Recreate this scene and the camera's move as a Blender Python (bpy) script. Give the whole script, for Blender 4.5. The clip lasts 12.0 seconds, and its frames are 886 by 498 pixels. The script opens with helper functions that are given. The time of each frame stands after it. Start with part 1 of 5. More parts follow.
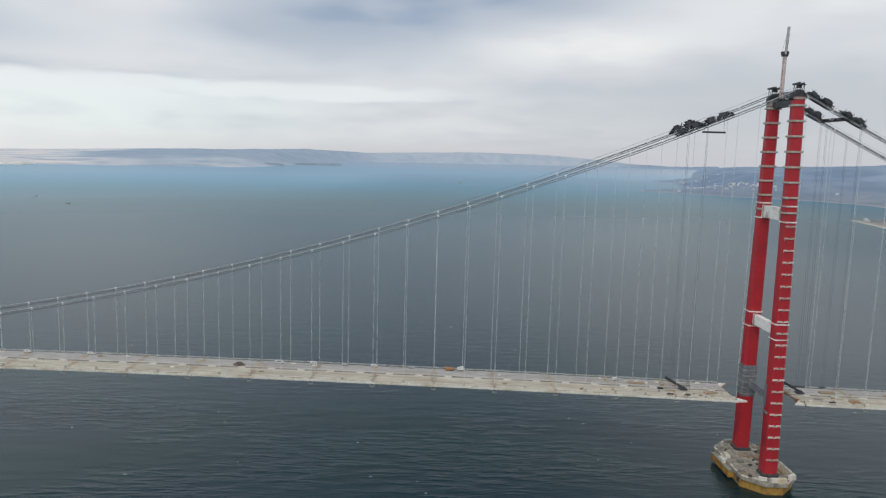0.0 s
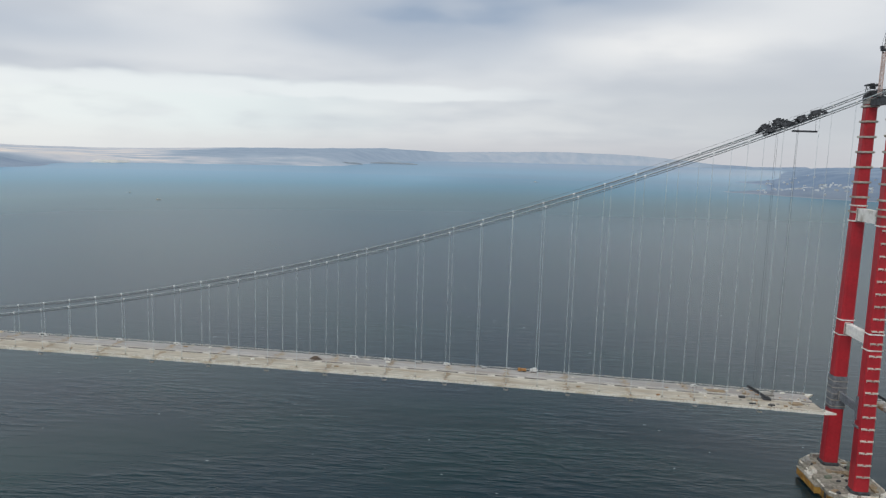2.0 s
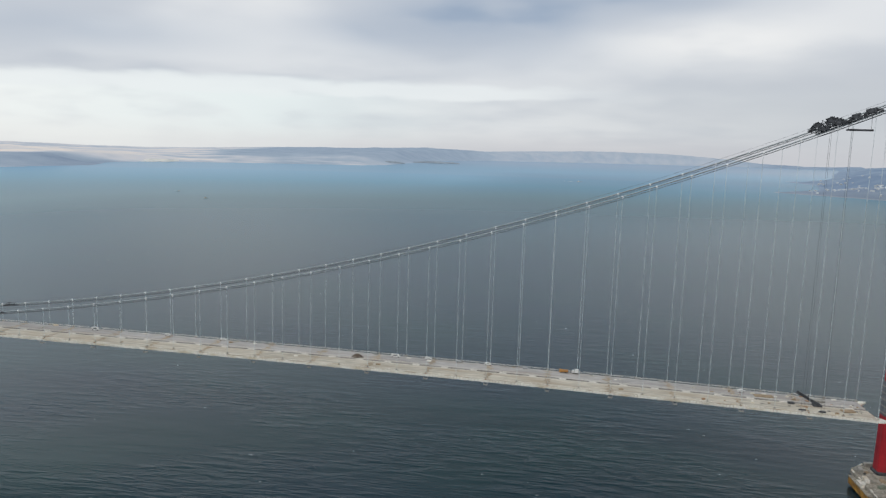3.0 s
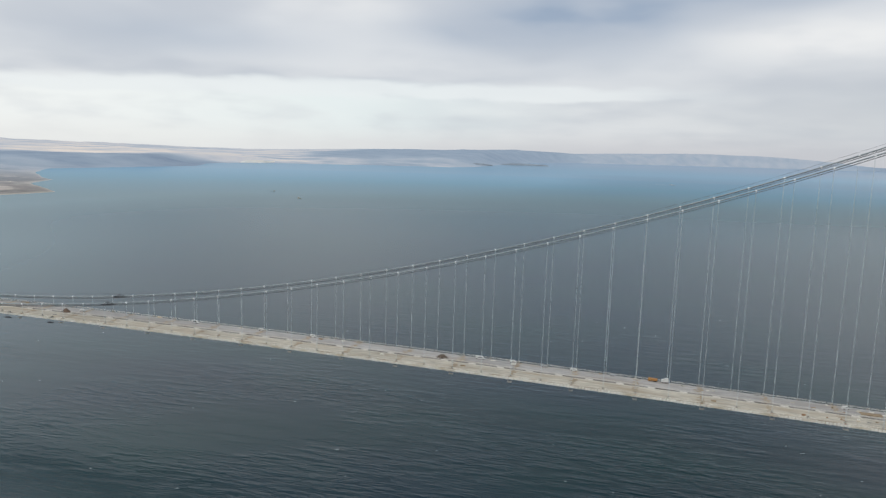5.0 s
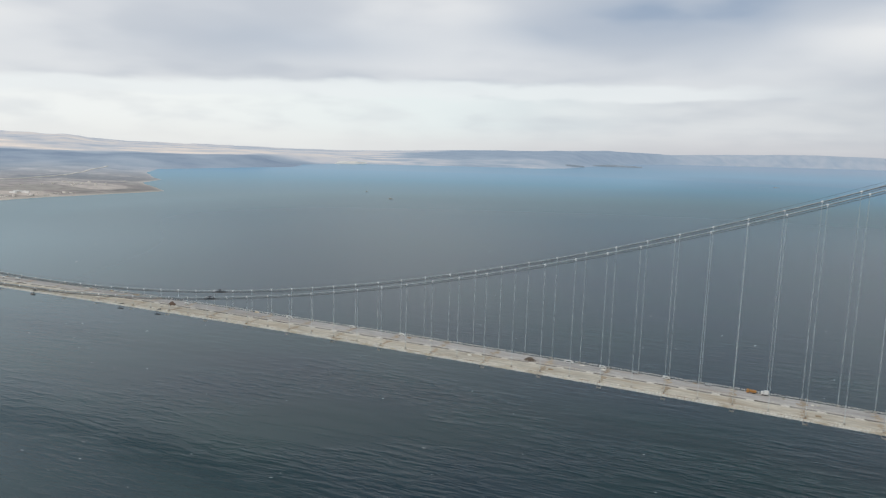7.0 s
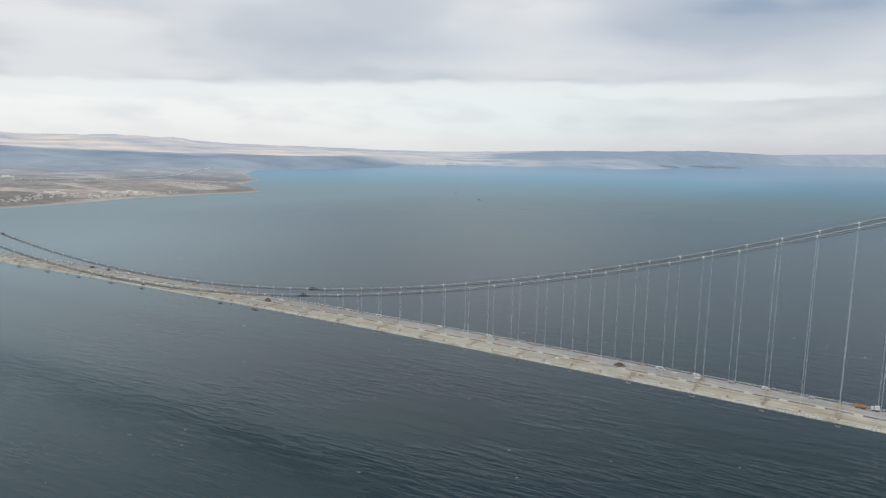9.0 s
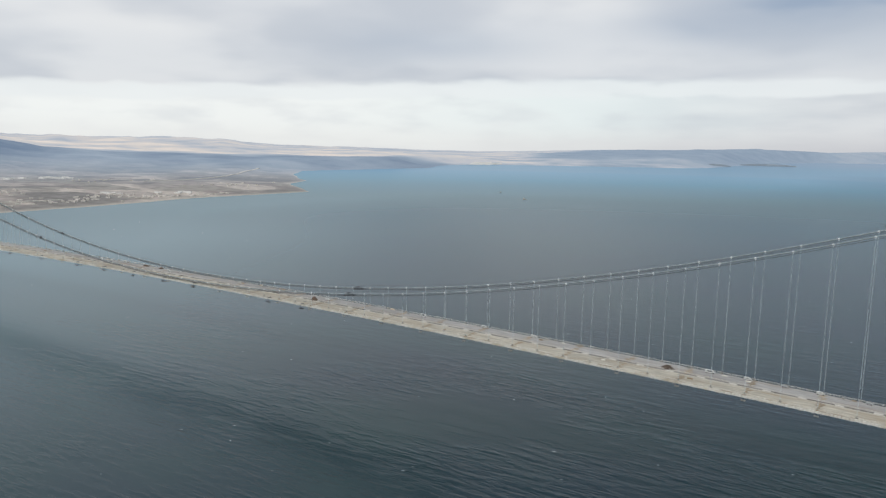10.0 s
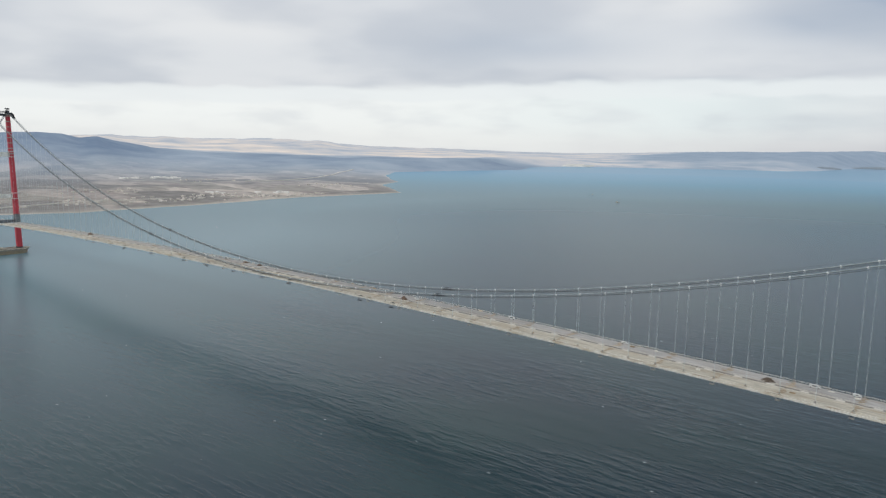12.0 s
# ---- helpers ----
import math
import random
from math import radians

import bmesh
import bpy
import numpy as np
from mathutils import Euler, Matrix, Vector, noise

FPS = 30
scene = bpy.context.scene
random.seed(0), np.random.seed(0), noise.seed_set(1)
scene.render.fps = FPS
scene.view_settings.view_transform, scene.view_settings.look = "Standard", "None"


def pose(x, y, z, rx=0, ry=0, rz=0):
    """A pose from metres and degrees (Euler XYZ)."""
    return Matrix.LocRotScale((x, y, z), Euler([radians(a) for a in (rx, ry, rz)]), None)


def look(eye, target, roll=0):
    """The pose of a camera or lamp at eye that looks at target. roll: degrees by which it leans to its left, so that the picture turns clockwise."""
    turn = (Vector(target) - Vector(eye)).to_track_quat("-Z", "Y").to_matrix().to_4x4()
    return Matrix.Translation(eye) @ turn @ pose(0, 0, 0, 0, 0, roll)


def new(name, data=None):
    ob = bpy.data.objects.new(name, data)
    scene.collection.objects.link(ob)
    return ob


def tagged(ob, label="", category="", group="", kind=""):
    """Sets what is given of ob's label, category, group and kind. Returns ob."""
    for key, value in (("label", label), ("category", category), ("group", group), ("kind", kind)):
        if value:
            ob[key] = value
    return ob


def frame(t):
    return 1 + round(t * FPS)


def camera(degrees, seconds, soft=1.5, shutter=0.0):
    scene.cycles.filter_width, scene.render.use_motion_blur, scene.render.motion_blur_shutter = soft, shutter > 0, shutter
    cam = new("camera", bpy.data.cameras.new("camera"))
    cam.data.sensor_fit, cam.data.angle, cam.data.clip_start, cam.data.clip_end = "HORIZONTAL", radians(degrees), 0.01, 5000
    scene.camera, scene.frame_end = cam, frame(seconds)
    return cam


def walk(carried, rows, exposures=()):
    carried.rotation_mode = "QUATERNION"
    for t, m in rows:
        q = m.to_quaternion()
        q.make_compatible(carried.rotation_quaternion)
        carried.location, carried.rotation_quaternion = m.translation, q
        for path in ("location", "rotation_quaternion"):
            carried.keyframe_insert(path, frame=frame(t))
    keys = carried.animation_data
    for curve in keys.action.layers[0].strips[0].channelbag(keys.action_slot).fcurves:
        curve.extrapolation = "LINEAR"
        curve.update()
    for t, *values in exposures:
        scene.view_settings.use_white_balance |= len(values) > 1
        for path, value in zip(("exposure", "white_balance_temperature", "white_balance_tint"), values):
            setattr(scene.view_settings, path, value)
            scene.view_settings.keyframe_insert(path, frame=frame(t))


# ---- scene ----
cam = camera(63.356, 12.0, soft=1.25)
# a drone hovers beside the strait and turns slowly to its left
PATH = [
    (0, (-270.35, -565.80, 256.89), (-269.037, -466.691, 243.637), 1.63),
    (0.5, (-270.40, -565.73, 256.89), (-271.364, -466.625, 243.556), 1.64),
    (1, (-270.45, -565.66, 256.89), (-273.972, -466.622, 243.476), 1.68),
    (1.5, (-270.50, -565.58, 256.89), (-276.719, -466.693, 243.395), 1.69),
    (2, (-270.55, -565.51, 256.89), (-279.519, -466.849, 243.266), 1.72),
    (2.5, (-270.60, -565.44, 256.89), (-282.317, -467.074, 243.204), 1.69),
    (3, (-270.65, -565.37, 256.89), (-285.388, -467.436, 243.010), 1.72),
    (5, (-270.85, -565.07, 256.89), (-297.331, -469.661, 242.928), 1.78),
    (5.5, (-270.90, -565.00, 256.89), (-300.243, -470.442, 242.849), 1.80),
    (6, (-270.95, -564.93, 256.89), (-303.335, -471.370, 242.833), 1.85),
    (6.5, (-271.00, -564.86, 256.89), (-306.199, -472.334, 242.740), 1.69),
    (7, (-271.04, -564.78, 256.89), (-309.206, -473.443, 242.728), 1.70),
    (9, (-271.24, -564.49, 256.89), (-320.367, -478.582, 242.537), 1.39),
    (9.5, (-271.29, -564.42, 256.89), (-322.988, -480.045, 242.461), 1.23),
    (10, (-271.34, -564.35, 256.89), (-325.753, -481.712, 242.383), 1.02),
    (10.5, (-271.39, -564.28, 256.89), (-328.278, -483.323, 242.388), 1.06),
    (11, (-271.44, -564.20, 256.89), (-330.905, -485.124, 242.386), 0.94),
    (11.5, (-271.49, -564.13, 256.89), (-333.315, -486.877, 242.419), 0.95),
    (12, (-271.54, -564.06, 256.89), (-335.880, -488.891, 242.395), 1.03),
]
walk(cam, [(t, look(eye, target, roll)) for t, eye, target, roll in PATH])

# ---------------------------------------------------------------- light
EYE0 = Vector((-270.9, -564.9, 256.9))
SUN_AZ, SUN_EL = 200.0, 38.0


def build_world():
    w = bpy.data.worlds.new("overcast_sky")
    scene.world = w
    w.use_nodes = True
    nt = w.node_tree
    nt.nodes.clear()
    N, L = nt.nodes.new, nt.links.new

    def mth(op, a, b=None, c=None):
        n = N("ShaderNodeMath")
        n.operation = op
        for i, v in enumerate((a, b, c)):
            if v is None:
                continue
            if isinstance(v, (int, float)):
                n.inputs[i].default_value = v
            else:
                L(v, n.inputs[i])
        return n.outputs[0]

    def mix(f, a, b):
        n = N("ShaderNodeMix")
        n.data_type = "RGBA"
        for i, v in ((0, f), (6, a), (7, b)):
            if isinstance(v, (int, float)):
                n.inputs[i].default_value = v
            elif isinstance(v, tuple):
                n.inputs[i].default_value = (*v, 1)
            else:
                L(v, n.inputs[i])
        return n.outputs[2]

    def smooth(v, lo, hi):
        n = N("ShaderNodeMapRange")
        n.interpolation_type = "SMOOTHSTEP"
        L(v, n.inputs[0])
        n.inputs[1].default_value, n.inputs[2].default_value = lo, hi
        return n.outputs[0]

    tc = N("ShaderNodeTexCoord")
    sep = N("ShaderNodeSeparateXYZ")
    L(tc.outputs["Generated"], sep.inputs[0])
    x, y, z = sep.outputs
    az = mth("ARCTAN2", mth("MULTIPLY", x, -1.0), y)
    el = mth("ARCSINE", z)
    zz = mth("ADD", mth("ABSOLUTE", z), 0.17)
    flat = N("ShaderNodeCombineXYZ")
    L(mth("DIVIDE", x, zz), flat.inputs[0])
    L(mth("DIVIDE", y, zz), flat.inputs[1])

    def cloud(scale, detail, off, rough=0.5, dist=0.4):
        mp = N("ShaderNodeMapping")
        mp.inputs["Location"].default_value = off
        L(flat.outputs[0], mp.inputs[0])
        n = N("ShaderNodeTexNoise")
        n.inputs["Scale"].default_value = scale
        n.inputs["Detail"].default_value = detail
        n.inputs["Roughness"].default_value = rough
        n.inputs["Distortion"].default_value = dist
        L(mp.outputs[0], n.inputs["Vector"])
        return n.outputs["Fac"]

    long = N("ShaderNodeCombineXYZ")
    L(mth("MULTIPLY", az, 2.4), long.inputs[0])
    L(mth("MULTIPLY", el, 8.0), long.inputs[1])

    def streak(scale, detail, off, rough=0.5, dist=0.3):
        mp = N("ShaderNodeMapping")
        mp.inputs["Location"].default_value = off
        L(long.outputs[0], mp.inputs[0])
        n = N("ShaderNodeTexNoise")
        n.inputs["Scale"].default_value = scale
        n.inputs["Detail"].default_value = detail
        n.inputs["Roughness"].default_value = rough
        n.inputs["Distortion"].default_value = dist
        L(mp.outputs[0], n.inputs["Vector"])
        return n.outputs["Fac"]

    def spot(a0, e0, wa, we):
        p = mth("POWER", mth("DIVIDE", mth("SUBTRACT", az, radians(a0)), radians(wa)), 2.0)
        q = mth("POWER", mth("DIVIDE", mth("SUBTRACT", el, radians(e0)), radians(we)), 2.0)
        return mth("EXPONENT", mth("MULTIPLY", mth("ADD", p, q), -1.0))

    big, mid, small = cloud(0.45, 2, (3.1, 1.7, 0), 0.5, 0.0), cloud(1.25, 2, (7.3, 2.2, 0), 0.45, 0.0), cloud(3.2, 2.5, (1.4, 5.8, 0), 0.45, 0.0)
    soft1, soft2 = streak(1.5, 2, (1.3, 4.1, 0), 0.45, 0.0), streak(4.0, 3, (6.2, 2.4, 0), 0.45, 0.0)

    def total(*terms):
        out = None
        for src, k in terms:
            q = mth("MULTIPLY", src, k)
            out = q if out is None else mth("ADD", out, q)
        return out

    # the deck of soft grey stratocumulus
    v = total((big, 0.25), (mid, 0.40), (soft1, 0.20), (small, 0.15))
    col = mix(smooth(v, 0.40, 0.60), (0.54, 0.575, 0.63), (0.71, 0.73, 0.755))
    ragged = mth("ADD", mth("MULTIPLY", smooth(total((mid, 0.5), (small, 0.5)), 0.36, 0.58), 0.45), 0.55)
    # thicker blue-grey cloud over the strait, lit banks beside it
    thick = total((spot(4.5, 10.4, 7.5, 3.0), 1.15), (spot(-7.0, 12.0, 7.0, 2.0), 0.9), (spot(13.5, 9.0, 6.0, 1.6), 0.5), (spot(35.0, 7.4, 9.0, 1.4), 0.45))
    col = mix(mth("MULTIPLY", mth("MINIMUM", thick, 1.0), ragged), col, (0.305, 0.38, 0.495))
    col = mix(mth("MULTIPLY", spot(-26, 3.6, 21, 4.4), 1.0), col, (0.50, 0.525, 0.57))
    lit = total((spot(-12.0, 8.2, 8.5, 1.7), 1.0), (spot(-30, 11.2, 10, 1.6), 0.8), (spot(56, 8.5, 9, 1.3), 0.5), (spot(24, 10.8, 6, 1.2), 0.5))
    col = mix(mth("MULTIPLY", mth("MINIMUM", lit, 1.0), ragged), col, (0.83, 0.83, 0.825))
    # the brighter band of sky under the deck, strongest over the western shore
    top = total((soft2, 0.020), (small, 0.014), (el, 1.0), (smooth(az, radians(20), radians(72)), 0.022))
    west = mth("ADD", mth("MULTIPLY", smooth(az, radians(2), radians(26)), 0.86), 0.06)
    band = mth("MULTIPLY", smooth(top, 0.0, 0.03), mth("SUBTRACT", 1.0, smooth(top, 0.094, 0.108)))
    broken = mth("ADD", mth("MULTIPLY", smooth(soft2, 0.34, 0.58), 0.35), 0.65)
    col = mix(mth("MULTIPLY", mth("MULTIPLY", band, west), broken), col, mix(smooth(az, radians(16), radians(50)), (0.76, 0.83, 0.838), (0.87, 0.895, 0.885)))
    strip = mth("MULTIPLY", mth("MULTIPLY", smooth(top, 0.080, 0.088), mth("SUBTRACT", 1.0, smooth(top, 0.096, 0.106))), smooth(az, radians(-8), radians(6)))
    col = mix(mth("MULTIPLY", strip, 0.7), col, (0.79, 0.825, 0.84))
    # sky above the view, toned by bearing to darken or lift water reflections
    over = mix(smooth(az, radians(-6), radians(46)), (0.245, 0.30, 0.34), (0.67, 0.70, 0.72))
    over = mix(smooth(mth("MULTIPLY", az, -1.0), radians(6), radians(26)), over, (0.55, 0.58, 0.575))
    col = mix(mth("MULTIPLY", smooth(el, 0.17, 0.40), 0.92), col, over)
    haze = mth("SUBTRACT", 1.0, smooth(el, -0.004, 0.035))
    rosy = mix(smooth(az, radians(0), radians(38)), (0.545, 0.55, 0.585), (0.79, 0.80, 0.79))
    col = mix(mth("MULTIPLY", haze, 0.75), col, rosy)
    # below the horizon: dull water far away
    col = mix(smooth(mth("MULTIPLY", el, -1.0), 0.014, 0.03), col, (0.22, 0.28, 0.34))
    sky = N("ShaderNodeTexSky")
    sky.sky_type = "NISHITA"
    sky.sun_disc = False
    sky.sun_elevation, sky.sun_rotation = radians(SUN_EL), radians(SUN_AZ)
    b1, b2, add, out = N("ShaderNodeBackground"), N("ShaderNodeBackground"), N("ShaderNodeAddShader"), N("ShaderNodeOutputWorld")
    L(sky.outputs[0], b1.inputs[0])
    b1.inputs[1].default_value = 0.006
    L(col, b2.inputs[0])
    b2.inputs[1].default_value = 1.0
    L(b1.outputs[0], add.inputs[0])
    L(b2.outputs[0], add.inputs[1])
    L(add.outputs[0], out.inputs[0])


build_world()
sun = new("sun", bpy.data.lights.new("sun", "SUN"))
sun.data.energy, sun.data.angle, sun.data.color = 0.8, radians(14), (1.0, 0.95, 0.88)
a, e = radians(SUN_AZ), radians(SUN_EL)
sun.matrix_world = look((math.sin(a) * math.cos(e) * 900, math.cos(a) * math.cos(e) * 900, math.sin(e) * 900), (0, 0, 0))


# ---------------------------------------------------------------- materials
def material(name, base, rough=0.7, metal=0.0, scale=0.4, vary=0.25, bump=0.15, stain=None, stain_scale=0.08, spec=0.5, per_object=0.0, stretch=None):
    """A painted or mineral surface: grain and larger blotches in object space, with slight relief."""
    m = bpy.data.materials.new(name)
    m.use_nodes = True
    nt = m.node_tree
    N, L = nt.nodes.new, nt.links.new
    bs = nt.nodes["Principled BSDF"]
    bs.inputs["Roughness"].default_value, bs.inputs["Metallic"].default_value = rough, metal
    bs.inputs["Specular IOR Level"].default_value = spec
    geo = N("ShaderNodeNewGeometry")
    fine, broad = N("ShaderNodeTexNoise"), N("ShaderNodeTexNoise")
    for n, sc, d in ((fine, scale, 6), (broad, stain_scale, 4)):
        n.inputs["Scale"].default_value, n.inputs["Detail"].default_value = sc, d
        if stretch:
            mp = N("ShaderNodeMapping")
            mp.inputs["Scale"].default_value = stretch
            L(geo.outputs["Position"], mp.inputs[0])
            L(mp.outputs[0], n.inputs["Vector"])
        else:
            L(geo.outputs["Position"], n.inputs["Vector"])
    c = Vector(base)
    ramp = N("ShaderNodeValToRGB")
    ramp.color_ramp.elements[0].position, ramp.color_ramp.elements[1].position = 0.3, 0.7
    ramp.color_ramp.elements[0].color = (*(c * (1 - vary)), 1)
    ramp.color_ramp.elements[1].color = (*[min(1, v) for v in c * (1 + vary)], 1)
    L(fine.outputs["Fac"], ramp.inputs[0])
    col = ramp.outputs[0]
    if stain:
        r2 = N("ShaderNodeMapRange")
        r2.inputs[1].default_value, r2.inputs[2].default_value = 0.48, 0.68
        L(broad.outputs["Fac"], r2.inputs[0])
        mx = N("ShaderNodeMix")
        mx.data_type = "RGBA"
        L(r2.outputs[0], mx.inputs[0])
        L(col, mx.inputs[6])
        mx.inputs[7].default_value = (*stain, 1)
        col = mx.outputs[2]
    if per_object:
        oi = N("ShaderNodeObjectInfo")
        mr = N("ShaderNodeMapRange")
        mr.inputs[3].default_value, mr.inputs[4].default_value = 1 - per_object, 1 + per_object
        L(oi.outputs["Random"], mr.inputs[0])
        mu = N("ShaderNodeVectorMath")
        mu.operation = "SCALE"
        L(col, mu.inputs[0])
        L(mr.outputs[0], mu.inputs["Scale"])
        col = mu.outputs[0]
    L(col, bs.inputs["Base Color"])
    if bump:
        b = N("ShaderNodeBump")
        b.inputs["Strength"].default_value, b.inputs["Distance"].default_value = bump, 0.1
        L(fine.outputs["Fac"], b.inputs["Height"])
        L(b.outputs[0], bs.inputs["Normal"])
    return m


RED = material("red_tower_paint", (0.46, 0.020, 0.032), 0.5, vary=0.12, stain=(0.37, 0.020, 0.030), stain_scale=0.05, bump=0.05)
GREY_STEEL = material("grey_steel", (0.33, 0.32, 0.295), 0.55, 0.2, vary=0.3, stain=(0.36, 0.33, 0.28))
DARK_STEEL = material("dark_steel", (0.062, 0.066, 0.076), 0.6, 0.2, vary=0.5)
PLATFORM = material("platform_steel", (0.50, 0.48, 0.43), 0.6, 0.1, vary=0.25, stain=(0.40, 0.36, 0.30))
PALE_BEAM = material("pale_beam_paint", (0.90, 0.89, 0.86), 0.6, vary=0.12, stain=(0.45, 0.42, 0.36))
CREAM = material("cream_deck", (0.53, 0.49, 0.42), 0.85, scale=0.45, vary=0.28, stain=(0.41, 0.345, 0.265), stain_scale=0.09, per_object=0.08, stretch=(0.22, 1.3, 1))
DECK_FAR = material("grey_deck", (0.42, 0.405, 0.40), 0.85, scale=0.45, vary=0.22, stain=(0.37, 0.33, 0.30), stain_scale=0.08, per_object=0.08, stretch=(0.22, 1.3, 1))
WHITE = material("white_paint", (0.79, 0.77, 0.71), 0.5, scale=0.9, vary=0.2, stain=(0.60, 0.50, 0.36), stain_scale=0.09)
RUST = material("rust", (0.36, 0.22, 0.12), 0.9, vary=0.35)
YELLOW = material("yellow_steel", (0.46, 0.27, 0.06), 0.6, scale=0.5, vary=0.2, stain=(0.28, 0.15, 0.05), stain_scale=0.15)
CONCRETE = material("concrete", (0.36, 0.335, 0.285), 0.9, scale=0.5, vary=0.35, stain=(0.19, 0.18, 0.16), stain_scale=0.16)
CABLE = material("cable_steel", (0.33, 0.375, 0.40), 0.5, 0.3, vary=0.2)
CATWALK = material("catwalk_mesh", (0.15, 0.165, 0.175), 0.7, 0.2, vary=0.3)
ROPE = material("hanger_rope", (0.64, 0.72, 0.75), 0.5, vary=0.05, bump=0)
ORANGE = material("orange_paint", (0.42, 0.20, 0.055), 0.5, vary=0.2)
BROWN = material("brown_earth", (0.15, 0.105, 0.08), 0.95, scale=1.5, vary=0.5)
GLASS_DARK = material("dark_window", (0.03, 0.035, 0.04), 0.15, vary=0.1, bump=0)
TYRE = material("tyre_rubber", (0.02, 0.02, 0.02), 0.8, vary=0.2)
FOAM = material("sea_foam", (0.45, 0.49, 0.51), 0.9, vary=0.1)
HOUSE_WALL = material("rendered_house_wall", (0.78, 0.75, 0.70), 0.9, vary=0.1, per_object=0.12)
HOUSE_ROOF = material("tiled_roof", (0.60, 0.54, 0.51), 0.9, vary=0.15, per_object=0.3)


def node_kit(m):
    m.use_nodes = True
    nt = m.node_tree
    return nt.nodes["Principled BSDF"], nt.nodes.new, nt.links.new


def sea_material():
    m = bpy.data.materials.new("choppy_sea")
    bs, N, L = node_kit(m)
    bs.inputs["Roughness"].default_value = 0.2
    bs.inputs["IOR"].default_value = 1.33
    bs.inputs["Specular Tint"].default_value = (0.66, 0.87, 1.0, 1)
    at, sh, fa = N("ShaderNodeAttribute"), N("ShaderNodeAttribute"), N("ShaderNodeAttribute")
    at.attribute_name, sh.attribute_name, fa.attribute_name = "ground_pos", "painted_tone", "calm"

    def tex(scale, detail, stretch=(1, 1, 1), rough=0.5, turn=-12):
        mp = N("ShaderNodeMapping")
        mp.inputs["Scale"].default_value = stretch
        mp.inputs["Rotation"].default_value = (0, 0, radians(turn))
        L(at.outputs["Vector"], mp.inputs[0])
        n = N("ShaderNodeTexNoise")
        n.inputs["Scale"].default_value, n.inputs["Detail"].default_value = scale, detail
        n.inputs["Roughness"].default_value = rough
        L(mp.outputs[0], n.inputs["Vector"])
        return n.outputs["Fac"]

    def rng(v, lo, hi, c=0.0, d=1.0):
        n = N("ShaderNodeMapRange")
        n.interpolation_type = "SMOOTHSTEP"
        L(v, n.inputs[0])
        for i, q in enumerate((lo, hi, c, d)):
            n.inputs[i + 1].default_value = q
        return n.outputs[0]

    def mul(a, b):
        n = N("ShaderNodeMath")
        n.operation = "MULTIPLY"
        L(a, n.inputs[0])
        if isinstance(b, float):
            n.inputs[1].default_value = b
        else:
            L(b, n.inputs[1])
        return n.outputs[0]

    # single steep wavelets on a duller chop, gathered in gusts
    crest = rng(tex(0.10, 4, (0.34, 1.35, 1), 0.55, -20), 0.38, 0.86)
    gust = rng(tex(0.0065, 3, (0.7, 1.2, 1), 0.5, -20), 0.40, 0.66, 0.10, 1.0)
    chop, wave, patch = tex(0.22, 4, (0.5, 1.5, 1), 0.55, -23), tex(0.035, 3, (0.5, 1.6, 1), 0.5, -17), tex(0.0036, 4, (1, 1.4, 1))
    normal = None
    for height, dist, power in ((wave, 3.0, mul(fa.outputs["Fac"], 0.22)), (chop, 1.2, mul(mul(mul(fa.outputs["Fac"], fa.outputs["Fac"]), rng(gust, 0.0, 1.0, 0.45, 1.0)), 0.21)), (crest, 1.6, mul(mul(mul(mul(fa.outputs["Fac"], fa.outputs["Fac"]), fa.outputs["Fac"]), gust), 0.85))):
        b = N("ShaderNodeBump")
        b.inputs["Distance"].default_value = dist
        L(power, b.inputs["Strength"])
        L(height, b.inputs["Height"])
        if normal:
            L(normal, b.inputs["Normal"])
        normal = b.outputs[0]
    L(normal, bs.inputs["Normal"])
    # waves too small to draw far off roughen the surface instead
    L(rng(fa.outputs["Fac"], 0.07, 1.0, 0.27, 0.2), bs.inputs["Roughness"])
    L(rng(fa.outputs["Fac"], 0.07, 1.0, 0.56, 0.5), bs.inputs["Specular IOR Level"])
    ramp = N("ShaderNodeValToRGB")
    ramp.color_ramp.elements[0].position, ramp.color_ramp.elements[1].position = 0.35, 0.65
    ramp.color_ramp.elements[0].color = (0.006, 0.020, 0.036, 1)
    ramp.color_ramp.elements[1].color = (0.004, 0.029, 0.033, 1)
    L(patch, ramp.inputs[0])
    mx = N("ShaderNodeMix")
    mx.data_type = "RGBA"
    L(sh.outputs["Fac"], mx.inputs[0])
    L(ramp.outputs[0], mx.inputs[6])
    # bluer and paler with distance: haze painted into the water's base colour
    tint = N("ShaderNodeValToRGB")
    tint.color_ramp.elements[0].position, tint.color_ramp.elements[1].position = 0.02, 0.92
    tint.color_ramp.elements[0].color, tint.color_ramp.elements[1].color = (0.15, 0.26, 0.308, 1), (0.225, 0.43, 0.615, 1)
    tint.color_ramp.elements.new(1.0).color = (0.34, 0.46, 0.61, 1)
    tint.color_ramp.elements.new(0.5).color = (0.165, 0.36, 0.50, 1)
    haze_attr = N("ShaderNodeAttribute")
    haze_attr.attribute_name = "far_off"
    L(haze_attr.outputs["Fac"], tint.inputs[0])
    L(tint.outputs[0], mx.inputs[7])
    L(mx.outputs[2], bs.inputs["Base Color"])
    return m


